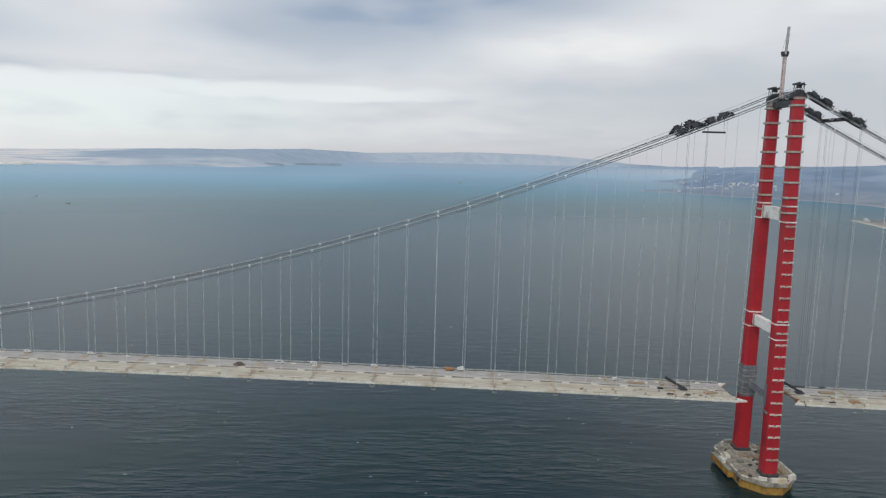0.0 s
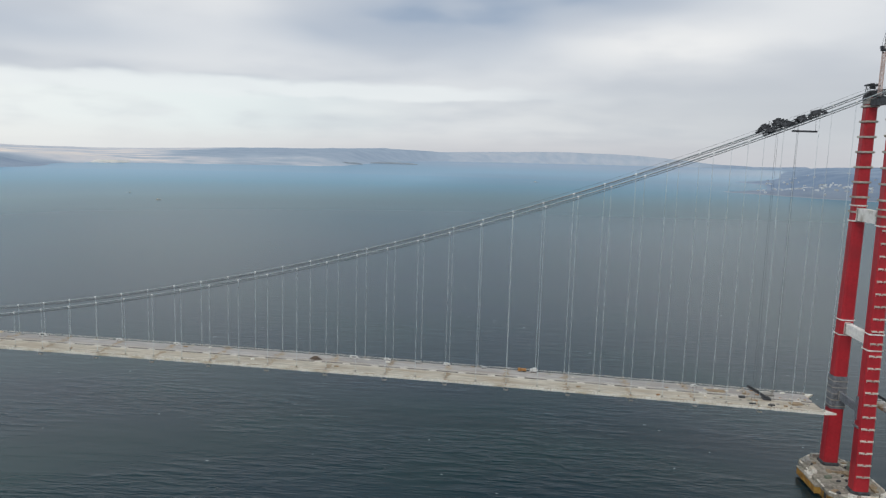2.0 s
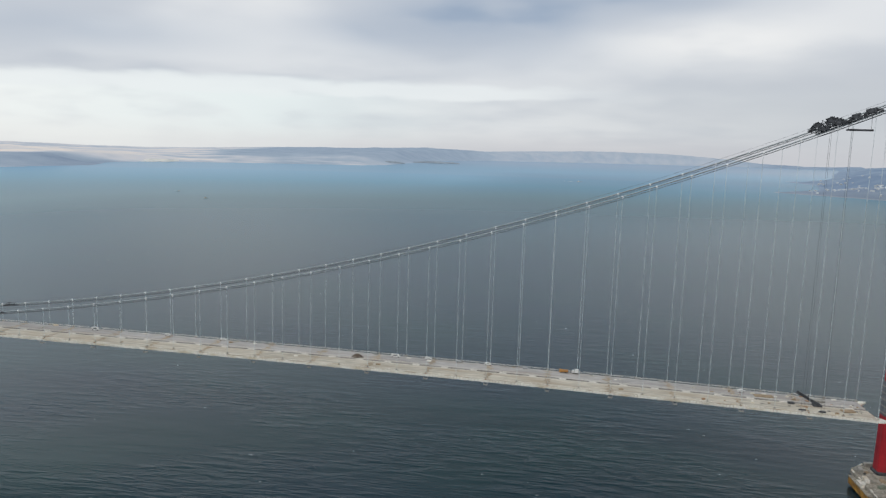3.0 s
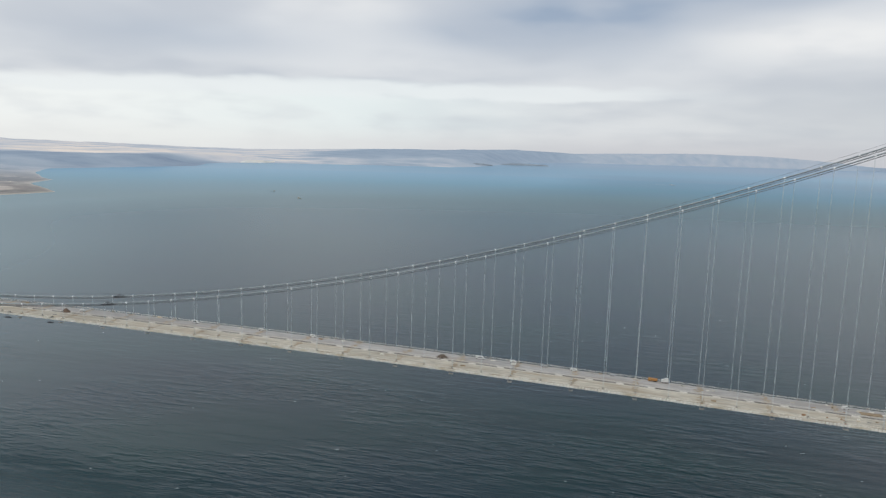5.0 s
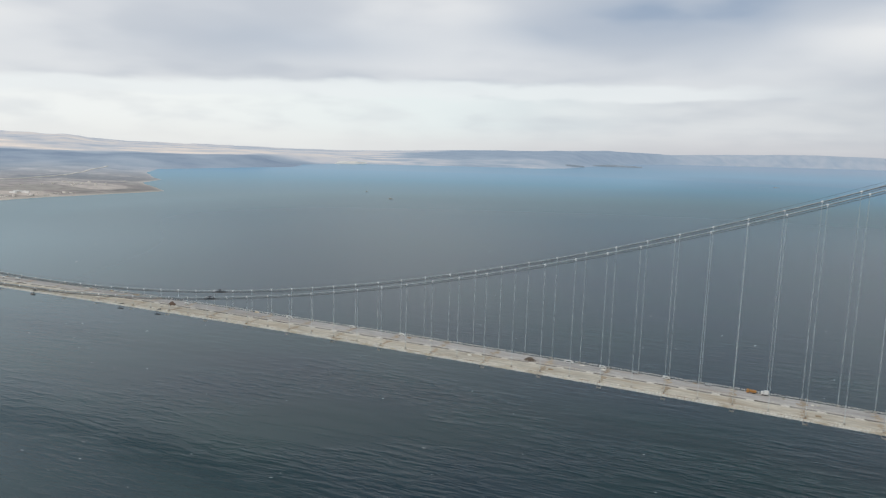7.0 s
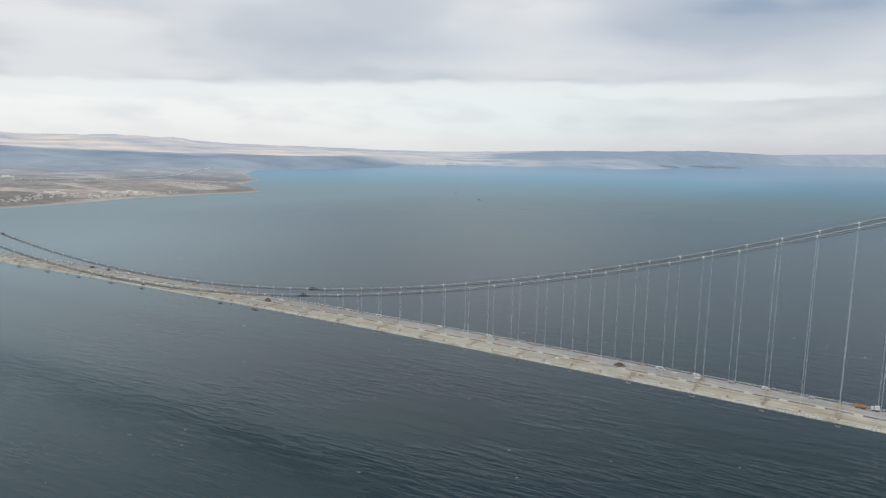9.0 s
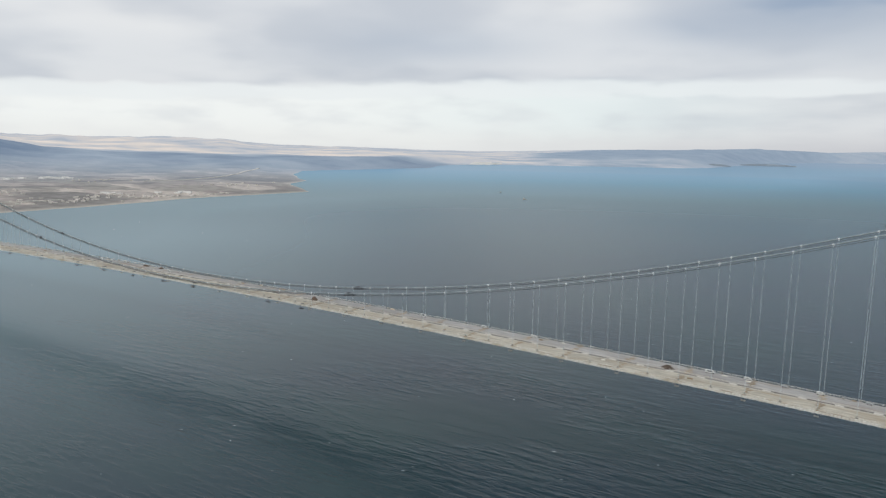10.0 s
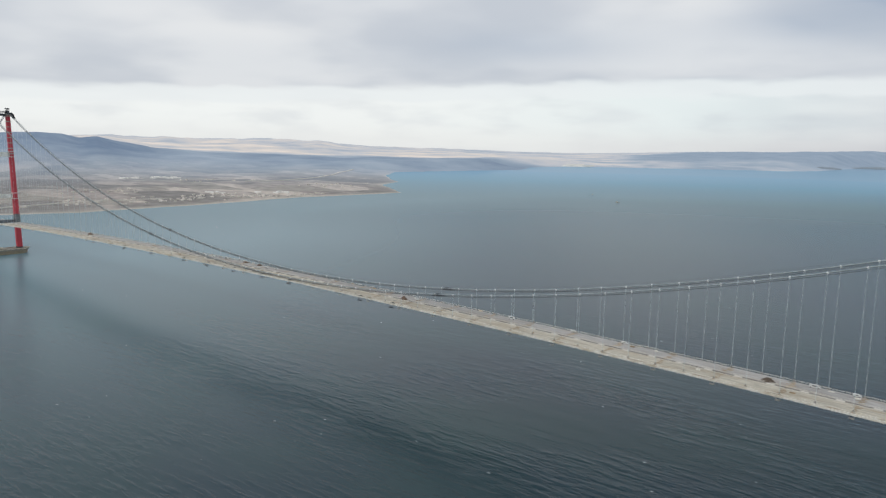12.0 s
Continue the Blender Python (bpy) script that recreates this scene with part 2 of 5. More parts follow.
def land_material(name, glow):
    """Winter fields in patches, woods and scrub, a pale beach at the waterline."""
    m = bpy.data.materials.new(name)
    bs, N, L = node_kit(m)
    bs.inputs["Roughness"].default_value = 1.0
    bs.inputs["Specular IOR Level"].default_value = 0.1
    at = N("ShaderNodeAttribute")
    at.attribute_name = "ground_pos"

    def mix(f, a, b):
        n = N("ShaderNodeMix")
        n.data_type = "RGBA"
        L(f, n.inputs[0])
        for i, v in ((6, a), (7, b)):
            if isinstance(v, tuple):
                n.inputs[i].default_value = (*v, 1)
            else:
                L(v, n.inputs[i])
        return n.outputs[2]

    def rng(v, a, b, c=0.0, d=1.0):
        n = N("ShaderNodeMapRange")
        L(v, n.inputs[0])
        for i, q in enumerate((a, b, c, d)):
            n.inputs[i + 1].default_value = q
        return n.outputs[0]

    def tex(scale, detail):
        n = N("ShaderNodeTexNoise")
        n.inputs["Scale"].default_value, n.inputs["Detail"].default_value = scale, detail
        L(at.outputs["Vector"], n.inputs["Vector"])
        return n.outputs["Fac"]

    mp = N("ShaderNodeMapping")
    mp.inputs["Rotation"].default_value = (0, 0, radians(28))
    mp.inputs["Scale"].default_value = (0.7, 1.6, 1)
    L(at.outputs["Vector"], mp.inputs[0])
    vor = N("ShaderNodeTexVoronoi")
    vor.distance = "CHEBYCHEV"
    vor.inputs["Scale"].default_value = 0.0042
    L(mp.outputs[0], vor.inputs["Vector"])
    sep = N("ShaderNodeSeparateColor")
    L(vor.outputs["Color"], sep.inputs[0])
    fields = N("ShaderNodeValToRGB")
    cr = fields.color_ramp
    cr.interpolation = "CONSTANT"
    cr.elements[0].color, cr.elements[1].color = (0.42, 0.375, 0.36, 1), (0.56, 0.50, 0.46, 1)
    cr.elements[1].position = 0.82
    for p, c in ((0.22, (0.47, 0.42, 0.395)), (0.42, (0.35, 0.31, 0.295)), (0.62, (0.375, 0.345, 0.32))):
        cr.elements.new(p).color = (*c, 1)
    L(sep.outputs[0], fields.inputs[0])
    woods = mix(rng(tex(0.0016, 7), 0.49, 0.54), fields.outputs[0], (0.265, 0.25, 0.245))
    fine = N("ShaderNodeVectorMath")
    fine.operation = "SCALE"
    L(woods, fine.inputs[0])
    L(rng(tex(0.02, 6), 0.25, 0.75, 0.74, 1.36), fine.inputs["Scale"])
    xyz = N("ShaderNodeSeparateXYZ")
    L(at.outputs["Vector"], xyz.inputs[0])
    shore_town = mix(rng(xyz.outputs[0], 300, 1100, 0.0, 0.7), fine.outputs[0], (0.20, 0.215, 0.225))
    near = mix(rng(xyz.outputs[2], 0.6, 3.2), (0.55, 0.51, 0.46), shore_town)
    # far woods and hills: haze painted blue, then paler, warm where sun breaks through
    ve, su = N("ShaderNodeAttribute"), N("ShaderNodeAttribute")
    ve.attribute_name, su.attribute_name = "far_off", "painted_tone"
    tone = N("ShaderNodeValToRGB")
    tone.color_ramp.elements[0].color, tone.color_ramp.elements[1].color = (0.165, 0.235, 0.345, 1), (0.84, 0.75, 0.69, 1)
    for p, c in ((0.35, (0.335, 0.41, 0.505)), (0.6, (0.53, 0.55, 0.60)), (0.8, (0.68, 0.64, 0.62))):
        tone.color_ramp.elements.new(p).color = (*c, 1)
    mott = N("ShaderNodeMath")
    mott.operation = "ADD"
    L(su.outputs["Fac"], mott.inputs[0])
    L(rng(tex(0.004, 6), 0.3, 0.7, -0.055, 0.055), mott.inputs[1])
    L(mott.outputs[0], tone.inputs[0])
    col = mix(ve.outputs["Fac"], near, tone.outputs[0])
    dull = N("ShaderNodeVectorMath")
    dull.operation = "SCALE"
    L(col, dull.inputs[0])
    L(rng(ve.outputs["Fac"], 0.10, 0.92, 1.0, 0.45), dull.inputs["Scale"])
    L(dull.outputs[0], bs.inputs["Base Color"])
    # far land glows by distance in place of hazy air
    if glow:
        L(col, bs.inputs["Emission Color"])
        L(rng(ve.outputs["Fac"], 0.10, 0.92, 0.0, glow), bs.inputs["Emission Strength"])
    return m


SEA, LAND = sea_material(), land_material("winter_country", 0.62)

# ---------------------------------------------------------------- building helpers


def finish(bm, name, mat, smooth=False):
    me = bpy.data.meshes.new(name)
    bm.to_mesh(me)
    bm.free()
    for mt in (mat if isinstance(mat, (list, tuple)) else (mat,)):
        me.materials.append(mt)
    if smooth:
        for p in me.polygons:
            p.use_smooth = True
    return me


def part(name, bm, mat, parent, label="", m=None, smooth=False):
    """One mesh object under a thing or a part. bm may be a bmesh or ready mesh data."""
    me = bm if isinstance(bm, bpy.types.Mesh) else finish(bm, name, mat, smooth)
    ob = new(name, me)
    ob.parent = parent
    if m is not None:
        ob.matrix_basis = m
    if label:
        ob["label"] = label
    return ob


def thing(name, label, category, m=None, group="", kind="", data=None):
    ob = new(name, data)
    if m is not None:
        ob.matrix_basis = m
    return tagged(ob, label, category, group, kind)


def box(bm, x0, x1, y0, y1, z0, z1):
    vs = [bm.verts.new(p) for p in ((x0, y0, z0), (x1, y0, z0), (x1, y1, z0), (x0, y1, z0), (x0, y0, z1), (x1, y0, z1), (x1, y1, z1), (x0, y1, z1))]
    for f in ((3, 2, 1, 0), (4, 5, 6, 7), (0, 1, 5, 4), (1, 2, 6, 5), (2, 3, 7, 6), (3, 0, 4, 7)):
        bm.faces.new([vs[i] for i in f])
    return vs


def bar(bm, a, b, r=0.1, sides=6):
    """A straight bar of round section between two points."""
    a, b = Vector(a), Vector(b)
    d = (b - a).normalized()
    u = d.orthogonal().normalized()
    w = d.cross(u)
    ra = [bm.verts.new(a + r * (math.cos(t) * u + math.sin(t) * w)) for t in [2 * math.pi * i / sides for i in range(sides)]]
    rb = [bm.verts.new(v.co + (b - a)) for v in ra]
    for i in range(sides):
        j = (i + 1) % sides
        bm.faces.new((ra[i], ra[j], rb[j], rb[i]))
    bm.faces.new(ra[::-1])
    bm.faces.new(rb)


def loft(bm, rings, closed=True, caps=True):
    vr = [[bm.verts.new(p) for p in r] for r in rings]
    n = len(vr[0])
    for a, b in zip(vr, vr[1:]):
        for i in range(n if closed else n - 1):
            j = (i + 1) % n
            bm.faces.new((a[i], a[j], b[j], b[i]))
    if caps:
        bm.faces.new(vr[0][::-1])
        bm.faces.new(vr[-1])
    return vr


def shape(*boxes):
    bm = bmesh.new()
    for b in boxes:
        box(bm, *b)
    return bm


# ---------------------------------------------------------------- the plan
SPAN, SIDE = 2023.0, 770.0
MID = -SPAN / 2
CABLE_Y = 19.3
PANEL = 24.0


def u2(x):
    return ((x - MID) / MID) ** 2


def cable_z(x):
    """Height of the main cables' axis."""
    if -SPAN <= x <= 0:
        return 88.5 + 223.1 * u2(x)
    d = x if x > 0 else -SPAN - x
    k = d / SIDE
    return 311.6 + (45.0 - 311.6) * k - 4 * 36.6 * k * (1 - k)


def deck_z(x):
    """Height of the carriageway."""
    if -SPAN <= x <= 0:
        return 68.9 + 17.0 * (1 - u2(x))
    d = x if x > 0 else -SPAN - x
    return 68.9 - 0.026 * d


HANGER_X = [MID + PANEL * i for i in range(-41, 42)]


def far(x, y, z):
    """Draws the distance beyond 2.6 km together along the lines of sight, so that the whole strait fits the view's reach."""
    d = Vector((x, y, z)) - EYE0
    r = math.hypot(d.x, d.y)
    if r <= 2600:
        return Vector((x, y, z))
    rr = 2600 + 600 * math.log(1 + (r - 2600) / 600)
    return EYE0 + d * (rr / r)


def interp(v, xs, ys):
    return float(np.interp(v, xs, ys))


# shores of the strait: y, then x of the waterline
WEST_Y = (-6000, 263, 502, 838, 1414, 1758, 2140, 2190, 2378, 2565, 2900, 3123, 3537, 4031, 4751, 5722, 6470, 7389, 8219, 8850, 9260, 13950, 16400, 17500, 19000, 20000)
WEST_X = (-3250, -2880, -2810, -2856, -2920, -2931, -2890, -2960, -3201, -3476, -3640, -3943, -4420, -4777, -4724, -4608, -5005, -5067, -3936, -2831, -2610, -2570, -1750, -270, 2500, 9000)
EAST_Y = (-6000, 1900, 2346, 2745, 2800, 3300, 3996, 4358, 4624, 5250, 5330, 5900, 7000, 8000, 8300, 12000, 18000, 20000)
EAST_X = (2200, 1750, 1564, 1652, 1850, 2420, 2478, 2301, 1902, 1338, 1450, 1950, 2300, 2283, 2900, 4200, 6500, 9000)
# heights of the skylines by bearing (degrees to the left of the strait's axis): the near ridge, the country behind it
NEAR_A = (-60, -34, -28, -24, -20, -14, 28, 33, 37, 41, 44, 50, 57, 62.5, 64.6, 66.2, 67.3, 68.4, 70, 80, 120)
NEAR_H = (260, 245, 185, 130, 60, 15, 15, 50, 85, 66, 68, 82, 100, 132, 178, 228, 208, 245, 260, 262, 240)
BACK_A = (-60, -34, -24, -18, -15, -12.5, -10, -8, -3.5, 1, 4, 5.5, 7.5, 10, 19, 25.5, 31, 36, 39, 44.5, 48, 50.5, 55, 58, 61.5, 65, 70, 120)
BACK_H = (260, 250, 100, 50, 85, 165, 240, 262, 272, 222, 195, 178, 212, 226, 150, 95, 35, 65, 95, 135, 160, 250, 255, 265, 290, 262, 280, 260)


def sstep(a, b, v):
    t = min(1, max(0, (v - a) / (b - a)))
    return t * t * (3 - 2 * t)


def inland(x, y):
    """Metres from the waterline, negative on the water, with the shore's small bays."""
    wob = 30 * noise.noise((x / 420, y / 420, 3.3)) + 10 * noise.noise((x / 110, y / 110, 7.7))
    return max(interp(y, WEST_Y, WEST_X) - x, x - interp(y, EAST_Y, EAST_X)) + wob


def bearing(x, y):
    return math.degrees(math.atan2(-(x - EYE0.x), y - EYE0.y)), math.hypot(x - EYE0.x, y - EYE0.y)


def ground_height(x, y):
    d = inland(x, y)
    if d < -80:
        return -6.0
    az, r = bearing(x, y)
    h = -6 + 9 * sstep(-80, 50, d) + 9 * sstep(40, 900, d)
    on = sstep(60, 700, d)
    rough = noise.fractal((x / 1500, y / 1500, 1.1), 1.0, 2.0, 5)
    near, back = interp(az, NEAR_A, NEAR_H), interp(az, BACK_A, BACK_H)
    lift = near * sstep(4600, 8400, r) ** 1.5
    lift += (back - near) * sstep(9500, 14500, r)
    h += on * lift * (1 + 0.10 * rough) + on * 14 * sstep(3500, 5000, r) * rough
    h += on * sstep(5500, 8500, r) * 9 * noise.fractal((x / 900, y / 900, 9.1), 1.0, 2.0, 4)
    h += on * sstep(10500, 14500, r) * sstep(34, 44, az) * 38 * noise.fractal((az / 3.2, 0.7, 2.2), 1.0, 2.0, 4)
    h += on * 3 * noise.fractal((x / 260, y / 260, 5.1), 1.0, 2.0, 4)
    return h


def shoal_and_haze(x, y):
    """Lightening painted into the water: sand inshore; sun, haze and sky reflection farther out."""
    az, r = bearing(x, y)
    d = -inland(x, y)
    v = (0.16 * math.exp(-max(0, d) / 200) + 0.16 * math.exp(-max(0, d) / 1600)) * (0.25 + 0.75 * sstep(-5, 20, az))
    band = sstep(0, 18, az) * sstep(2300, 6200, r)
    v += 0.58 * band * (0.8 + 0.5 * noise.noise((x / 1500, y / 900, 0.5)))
    # paler to the west and far off, in place of reflected bright sky
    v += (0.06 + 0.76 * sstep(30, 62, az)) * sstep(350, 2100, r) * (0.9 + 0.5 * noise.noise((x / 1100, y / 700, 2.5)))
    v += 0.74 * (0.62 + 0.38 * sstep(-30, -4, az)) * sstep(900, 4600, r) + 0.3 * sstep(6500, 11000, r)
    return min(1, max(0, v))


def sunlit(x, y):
    """Painted haze and sun: blue near ridges (0), hazy hills (0.5), broken-sun fields (1)."""
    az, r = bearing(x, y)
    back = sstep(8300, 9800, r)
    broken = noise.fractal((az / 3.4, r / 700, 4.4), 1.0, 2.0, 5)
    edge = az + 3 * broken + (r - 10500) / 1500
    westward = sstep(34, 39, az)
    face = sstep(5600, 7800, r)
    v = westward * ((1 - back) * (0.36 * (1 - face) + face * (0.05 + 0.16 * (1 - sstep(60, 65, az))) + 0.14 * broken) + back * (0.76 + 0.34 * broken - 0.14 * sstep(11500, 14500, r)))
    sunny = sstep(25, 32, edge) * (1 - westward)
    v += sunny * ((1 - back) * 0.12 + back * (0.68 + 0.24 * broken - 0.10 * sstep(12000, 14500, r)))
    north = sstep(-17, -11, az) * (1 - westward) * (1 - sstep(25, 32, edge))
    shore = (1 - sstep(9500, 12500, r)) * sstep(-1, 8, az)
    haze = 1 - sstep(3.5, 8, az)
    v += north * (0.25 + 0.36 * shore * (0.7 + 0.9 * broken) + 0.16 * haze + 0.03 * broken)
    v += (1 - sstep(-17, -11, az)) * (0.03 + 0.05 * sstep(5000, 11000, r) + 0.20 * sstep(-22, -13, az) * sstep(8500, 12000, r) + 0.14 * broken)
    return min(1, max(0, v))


def polar_sheet(name, az0, az1, naz, radii, height, mat, tint=None):
    """A sheet round the drone's place, fine near and coarse far off; it keeps the ground's own co-ordinates for its surface pattern."""
    vs, true, tints, fs = [], [], [], []
    for r in radii:
        for i in range(naz + 1):
            a = radians(az0 + (az1 - az0) * i / naz)
            x, y = EYE0.x - r * math.sin(a), EYE0.y + r * math.cos(a)
            z = height(x, y)
            vs.append(tuple(far(x, y, z)))
            true.append((x, y, z))
            tints.append(tint(x, y) if tint else 0.0)
    w = naz + 1
    for j in range(len(radii) - 1):
        for i in range(naz):
            fs.append((j * w + i, (j + 1) * w + i, (j + 1) * w + i + 1, j * w + i + 1))
    me = bpy.data.meshes.new(name)
    me.from_pydata(vs, [], fs)
    at = me.attributes.new("ground_pos", "FLOAT_VECTOR", "POINT")
    at.data.foreach_set("vector", np.array(true, dtype=np.float32).ravel())
    # distance from the drone's place, which drives the painted haze
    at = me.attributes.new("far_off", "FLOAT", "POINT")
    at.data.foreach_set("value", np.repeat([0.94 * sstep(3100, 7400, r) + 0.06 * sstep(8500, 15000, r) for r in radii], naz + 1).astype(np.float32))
    at = me.attributes.new("calm", "FLOAT", "POINT")
    at.data.foreach_set("value", np.repeat([1 - sstep(300, 2100, r) for r in radii], naz + 1).astype(np.float32))
    at = me.attributes.new("painted_tone", "FLOAT", "POINT")
    at.data.foreach_set("value", np.array(tints, dtype=np.float32))
    me.materials.append(mat)
    for p in me.polygons:
        p.use_smooth = True
    me.update()
    if sum(p.normal.z for p in me.polygons) < 0:
        me.flip_normals()
    return new(name, me)


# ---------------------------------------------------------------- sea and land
tagged(polar_sheet("water", -180, 180, 360, [0.0] + [24 * 1.05 ** i for i in range(143)], lambda x, y: 0.0, SEA, shoal_and_haze), "grey-blue choppy sea of a wide strait", "sea", kind="structure")
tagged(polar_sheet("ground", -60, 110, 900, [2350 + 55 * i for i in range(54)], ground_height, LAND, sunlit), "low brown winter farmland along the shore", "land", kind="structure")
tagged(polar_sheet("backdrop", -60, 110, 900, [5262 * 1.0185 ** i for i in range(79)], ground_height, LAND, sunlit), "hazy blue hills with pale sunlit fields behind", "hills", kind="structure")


def place_far(x, y, z=None):
    """A place on the land and the scale that things take there."""
    z = ground_height(x, y) if z is None else z
    d = math.hypot(x - EYE0.x, y - EYE0.y)
    p = far(x, y, z)
    return p, math.hypot(p.x - EYE0.x, p.y - EYE0.y) / d


def road_strip(points, width):
    """A pale road laid on the land through a few places."""
    bm = bmesh.new()
    path = []
    for (xa, ya), (xb, yb) in zip(points, points[1:]):
        for k in range(24):
            path.append(Vector((xa + (xb - xa) * k / 24, ya + (yb - ya) * k / 24, 0)))
    path.append(Vector((*points[-1], 0)))
    last = None
    for i, p in enumerate(path):
        d = (path[min(i + 1, len(path) - 1)] - path[max(i - 1, 0)]).normalized()
        n = Vector((-d.y, d.x, 0)) * width / 2
        z = ground_height(p.x, p.y) + 3.5
        pair = [bm.verts.new(far(q.x, q.y, zz)) for q, zz in ((p + n, z), (p - n, z), (p - n, z - 5), (p + n, z - 5))]
        if last:
            for k in range(4):
                bm.faces.new((last[k], pair[k], pair[(k + 1) % 4], last[(k + 1) % 4]))
        last = pair
    bmesh.ops.recalc_face_normals(bm, faces=bm.faces)
    return bm


BREAKWATER = material("pale_breakwater_stone", (0.56, 0.55, 0.52), 0.95, scale=0.05, vary=0.2)
PALE_ROAD = material("pale_road", (0.74, 0.71, 0.67), 0.95, scale=0.02, vary=0.1)
for pts, w in ((((-3960, 1930), (-4141, 2620), (-4560, 3160), (-4960, 3690)), 13), (((-3020, 60), (-3120, 420), (-3180, 700), (-3140, 1000)), 7)):
    ob = new("road", finish(road_strip(pts, w), "road", PALE_ROAD))
    tagged(ob, "pale new motorway cut across the brown fields", "road", kind="structure")
for pts in (((1640, 3158), (1802, 3137)), ((2022, 3923), (2200, 3850), (2378, 3771)), ((1700, 2760), (1820, 2900))):
    tagged(new("breakwater", finish(road_strip(pts, 16), "breakwater", BREAKWATER)), "low pale stone breakwater before the town", "breakwater", kind="structure")


def building(name, x, y, w, d, h, label, cat, group, roof=None, wall=None, turn=0.0):
    """A gabled or flat-roofed house far off on the shore."""
    p, s = place_far(x, y)
    t = thing(name, label, cat, Matrix.LocRotScale(p, Euler((0, 0, turn)), (s, s, s)), group)
    part("wall", shape((-w / 2, w / 2, -d / 2, d / 2, -6, h)), wall or HOUSE_WALL, t)
    bm = bmesh.new()
    if roof:
        loft(bm, [[(xx, -d / 2 - 0.5, h), (xx, 0, h + d * 0.17), (xx, d / 2 + 0.5, h)] for xx in (-w / 2 - 0.5, w / 2 + 0.5)])
    else:
        box(bm, -w / 2 - 0.3, w / 2 + 0.3, -d / 2 - 0.3, d / 2 + 0.3, h + 0.004, h + 0.9)
    part("roof", bm, roof or wall or WHITE, t)
    return t


def sea_cliff(x0, y0, x1, y1, h):
    """A low pale cliff above the waterline, with an uneven top and foot."""
    bm = bmesh.new()
    rings = []
    for k in range(25):
        q = k / 24
        x, y = x0 + (x1 - x0) * q, y0 + (y1 - y0) * q
        top = h * (0.25 + 0.75 * math.sin(math.pi * q) ** 0.6) * (1 + 0.5 * noise.noise((k * 0.7, 2.2, 0)))
        rings.append([far(x, y, -3), far(x + 12, y + 25, top * 0.6), far(x + 10, y + 60, top), far(x + 10, y + 320, top * 0.9), far(x, y + 330, -3)])
    loft(bm, rings)
    bmesh.ops.recalc_face_normals(bm, faces=bm.faces)
    return bm


CHALK = material("pale_chalk", (0.88, 0.84, 0.79), 0.95, scale=0.03, vary=0.08)
for x0, y0, x1, y1, h in ((-5075, 7270, -4930, 7370, 30), (-4905, 7390, -4845, 7430, 24)):
    tagged(new("cliff", finish(sea_cliff(x0, y0, x1, y1, h), "cliff", CHALK)), "pale sunlit chalk cliff along the far shore", "cliff", kind="structure")



def islet(x, y, lx, ly, h, seed):
    """A low wooded islet before the far shore."""
    bm = bmesh.new()
    loft(bm, [[far(x + lx * k * math.cos(q) * (1 + 0.25 * noise.noise((3 * q, k, seed))), y + ly * k * math.sin(q), z * (1 + 0.3 * noise.noise((2 * q, 5.0, seed)))) for q in [2 * math.pi * i / 20 for i in range(20)]] for k, z in ((1.0, -2), (0.9, h * 0.5), (0.6, h * 0.9), (0.2, h))])
    bmesh.ops.recalc_face_normals(bm, faces=bm.faces)
    return bm


# haze over the scrub is mixed into this blue-grey base
ISLET = material("hazy_winter_scrub", (0.30, 0.35, 0.41), 1.0, scale=0.02, vary=0.15)
for x, y, lx, ly, h in ((-3143, 9637, 60, 45, 24), (-2760, 10480, 190, 90, 30), (-2250, 11600, 420, 120, 30)):
    tagged(new("islet", finish(islet(x, y, lx, ly, h, y / 100), "islet", ISLET)), "low hazy wooded islet before the far shore", "islet", kind="structure")

rnd = random.Random(11)
# the walls' blue-grey base colour includes the haze before the town
TOWN_WALL = material("hazed_town_render", (0.56, 0.59, 0.62), 0.9, vary=0.1, per_object=0.3)
SHED_WALL = material("white_shed_cladding", (0.90, 0.89, 0.87), 0.7, vary=0.05)
for cx, cy, n, sx, sy, kind in ((-3130, 800, 46, 70, 190, "house"), (-3120, 1190, 26, 60, 130, "house"), (-3210, 1320, 14, 60, 70, "house"), (-3030, 1430, 20, 22, 110, "house"), (-3050, 1700, 8, 40, 70, "house"),
                                (-3500, 2230, 16, 90, 120, "house"), (-3640, 930, 18, 60, 130, "house"), (-3350, 320, 12, 160, 160, "house"), (-4150, 1900, 10, 120, 160, "house"),
                                (-4620, 1720, 20, 50, 60, "shed"), (-4600, 1540, 4, 40, 40, "shed"), (-3210, 1560, 5, 30, 50, "shed"), (-3330, 1290, 3, 40, 40, "shed")):
    for i in range(n):
        x, y = rnd.gauss(cx, sx), rnd.gauss(cy, sy)
        if inland(x, y) < 60:
            continue
        if kind == "house":
            building("house", x, y, rnd.uniform(9, 18), rnd.uniform(7, 11), rnd.uniform(3, 5.5), "small pale village house with a tiled roof", "house", "village houses", HOUSE_ROOF, None, rnd.uniform(0, 3))
        else:
            building("shed", x, y, rnd.uniform(14, 42), rnd.uniform(9, 16), rnd.uniform(4, 8), "large white industrial shed among brown fields", "shed", "industrial sheds", None, SHED_WALL, 0.5 + rnd.uniform(-0.1, 0.1))
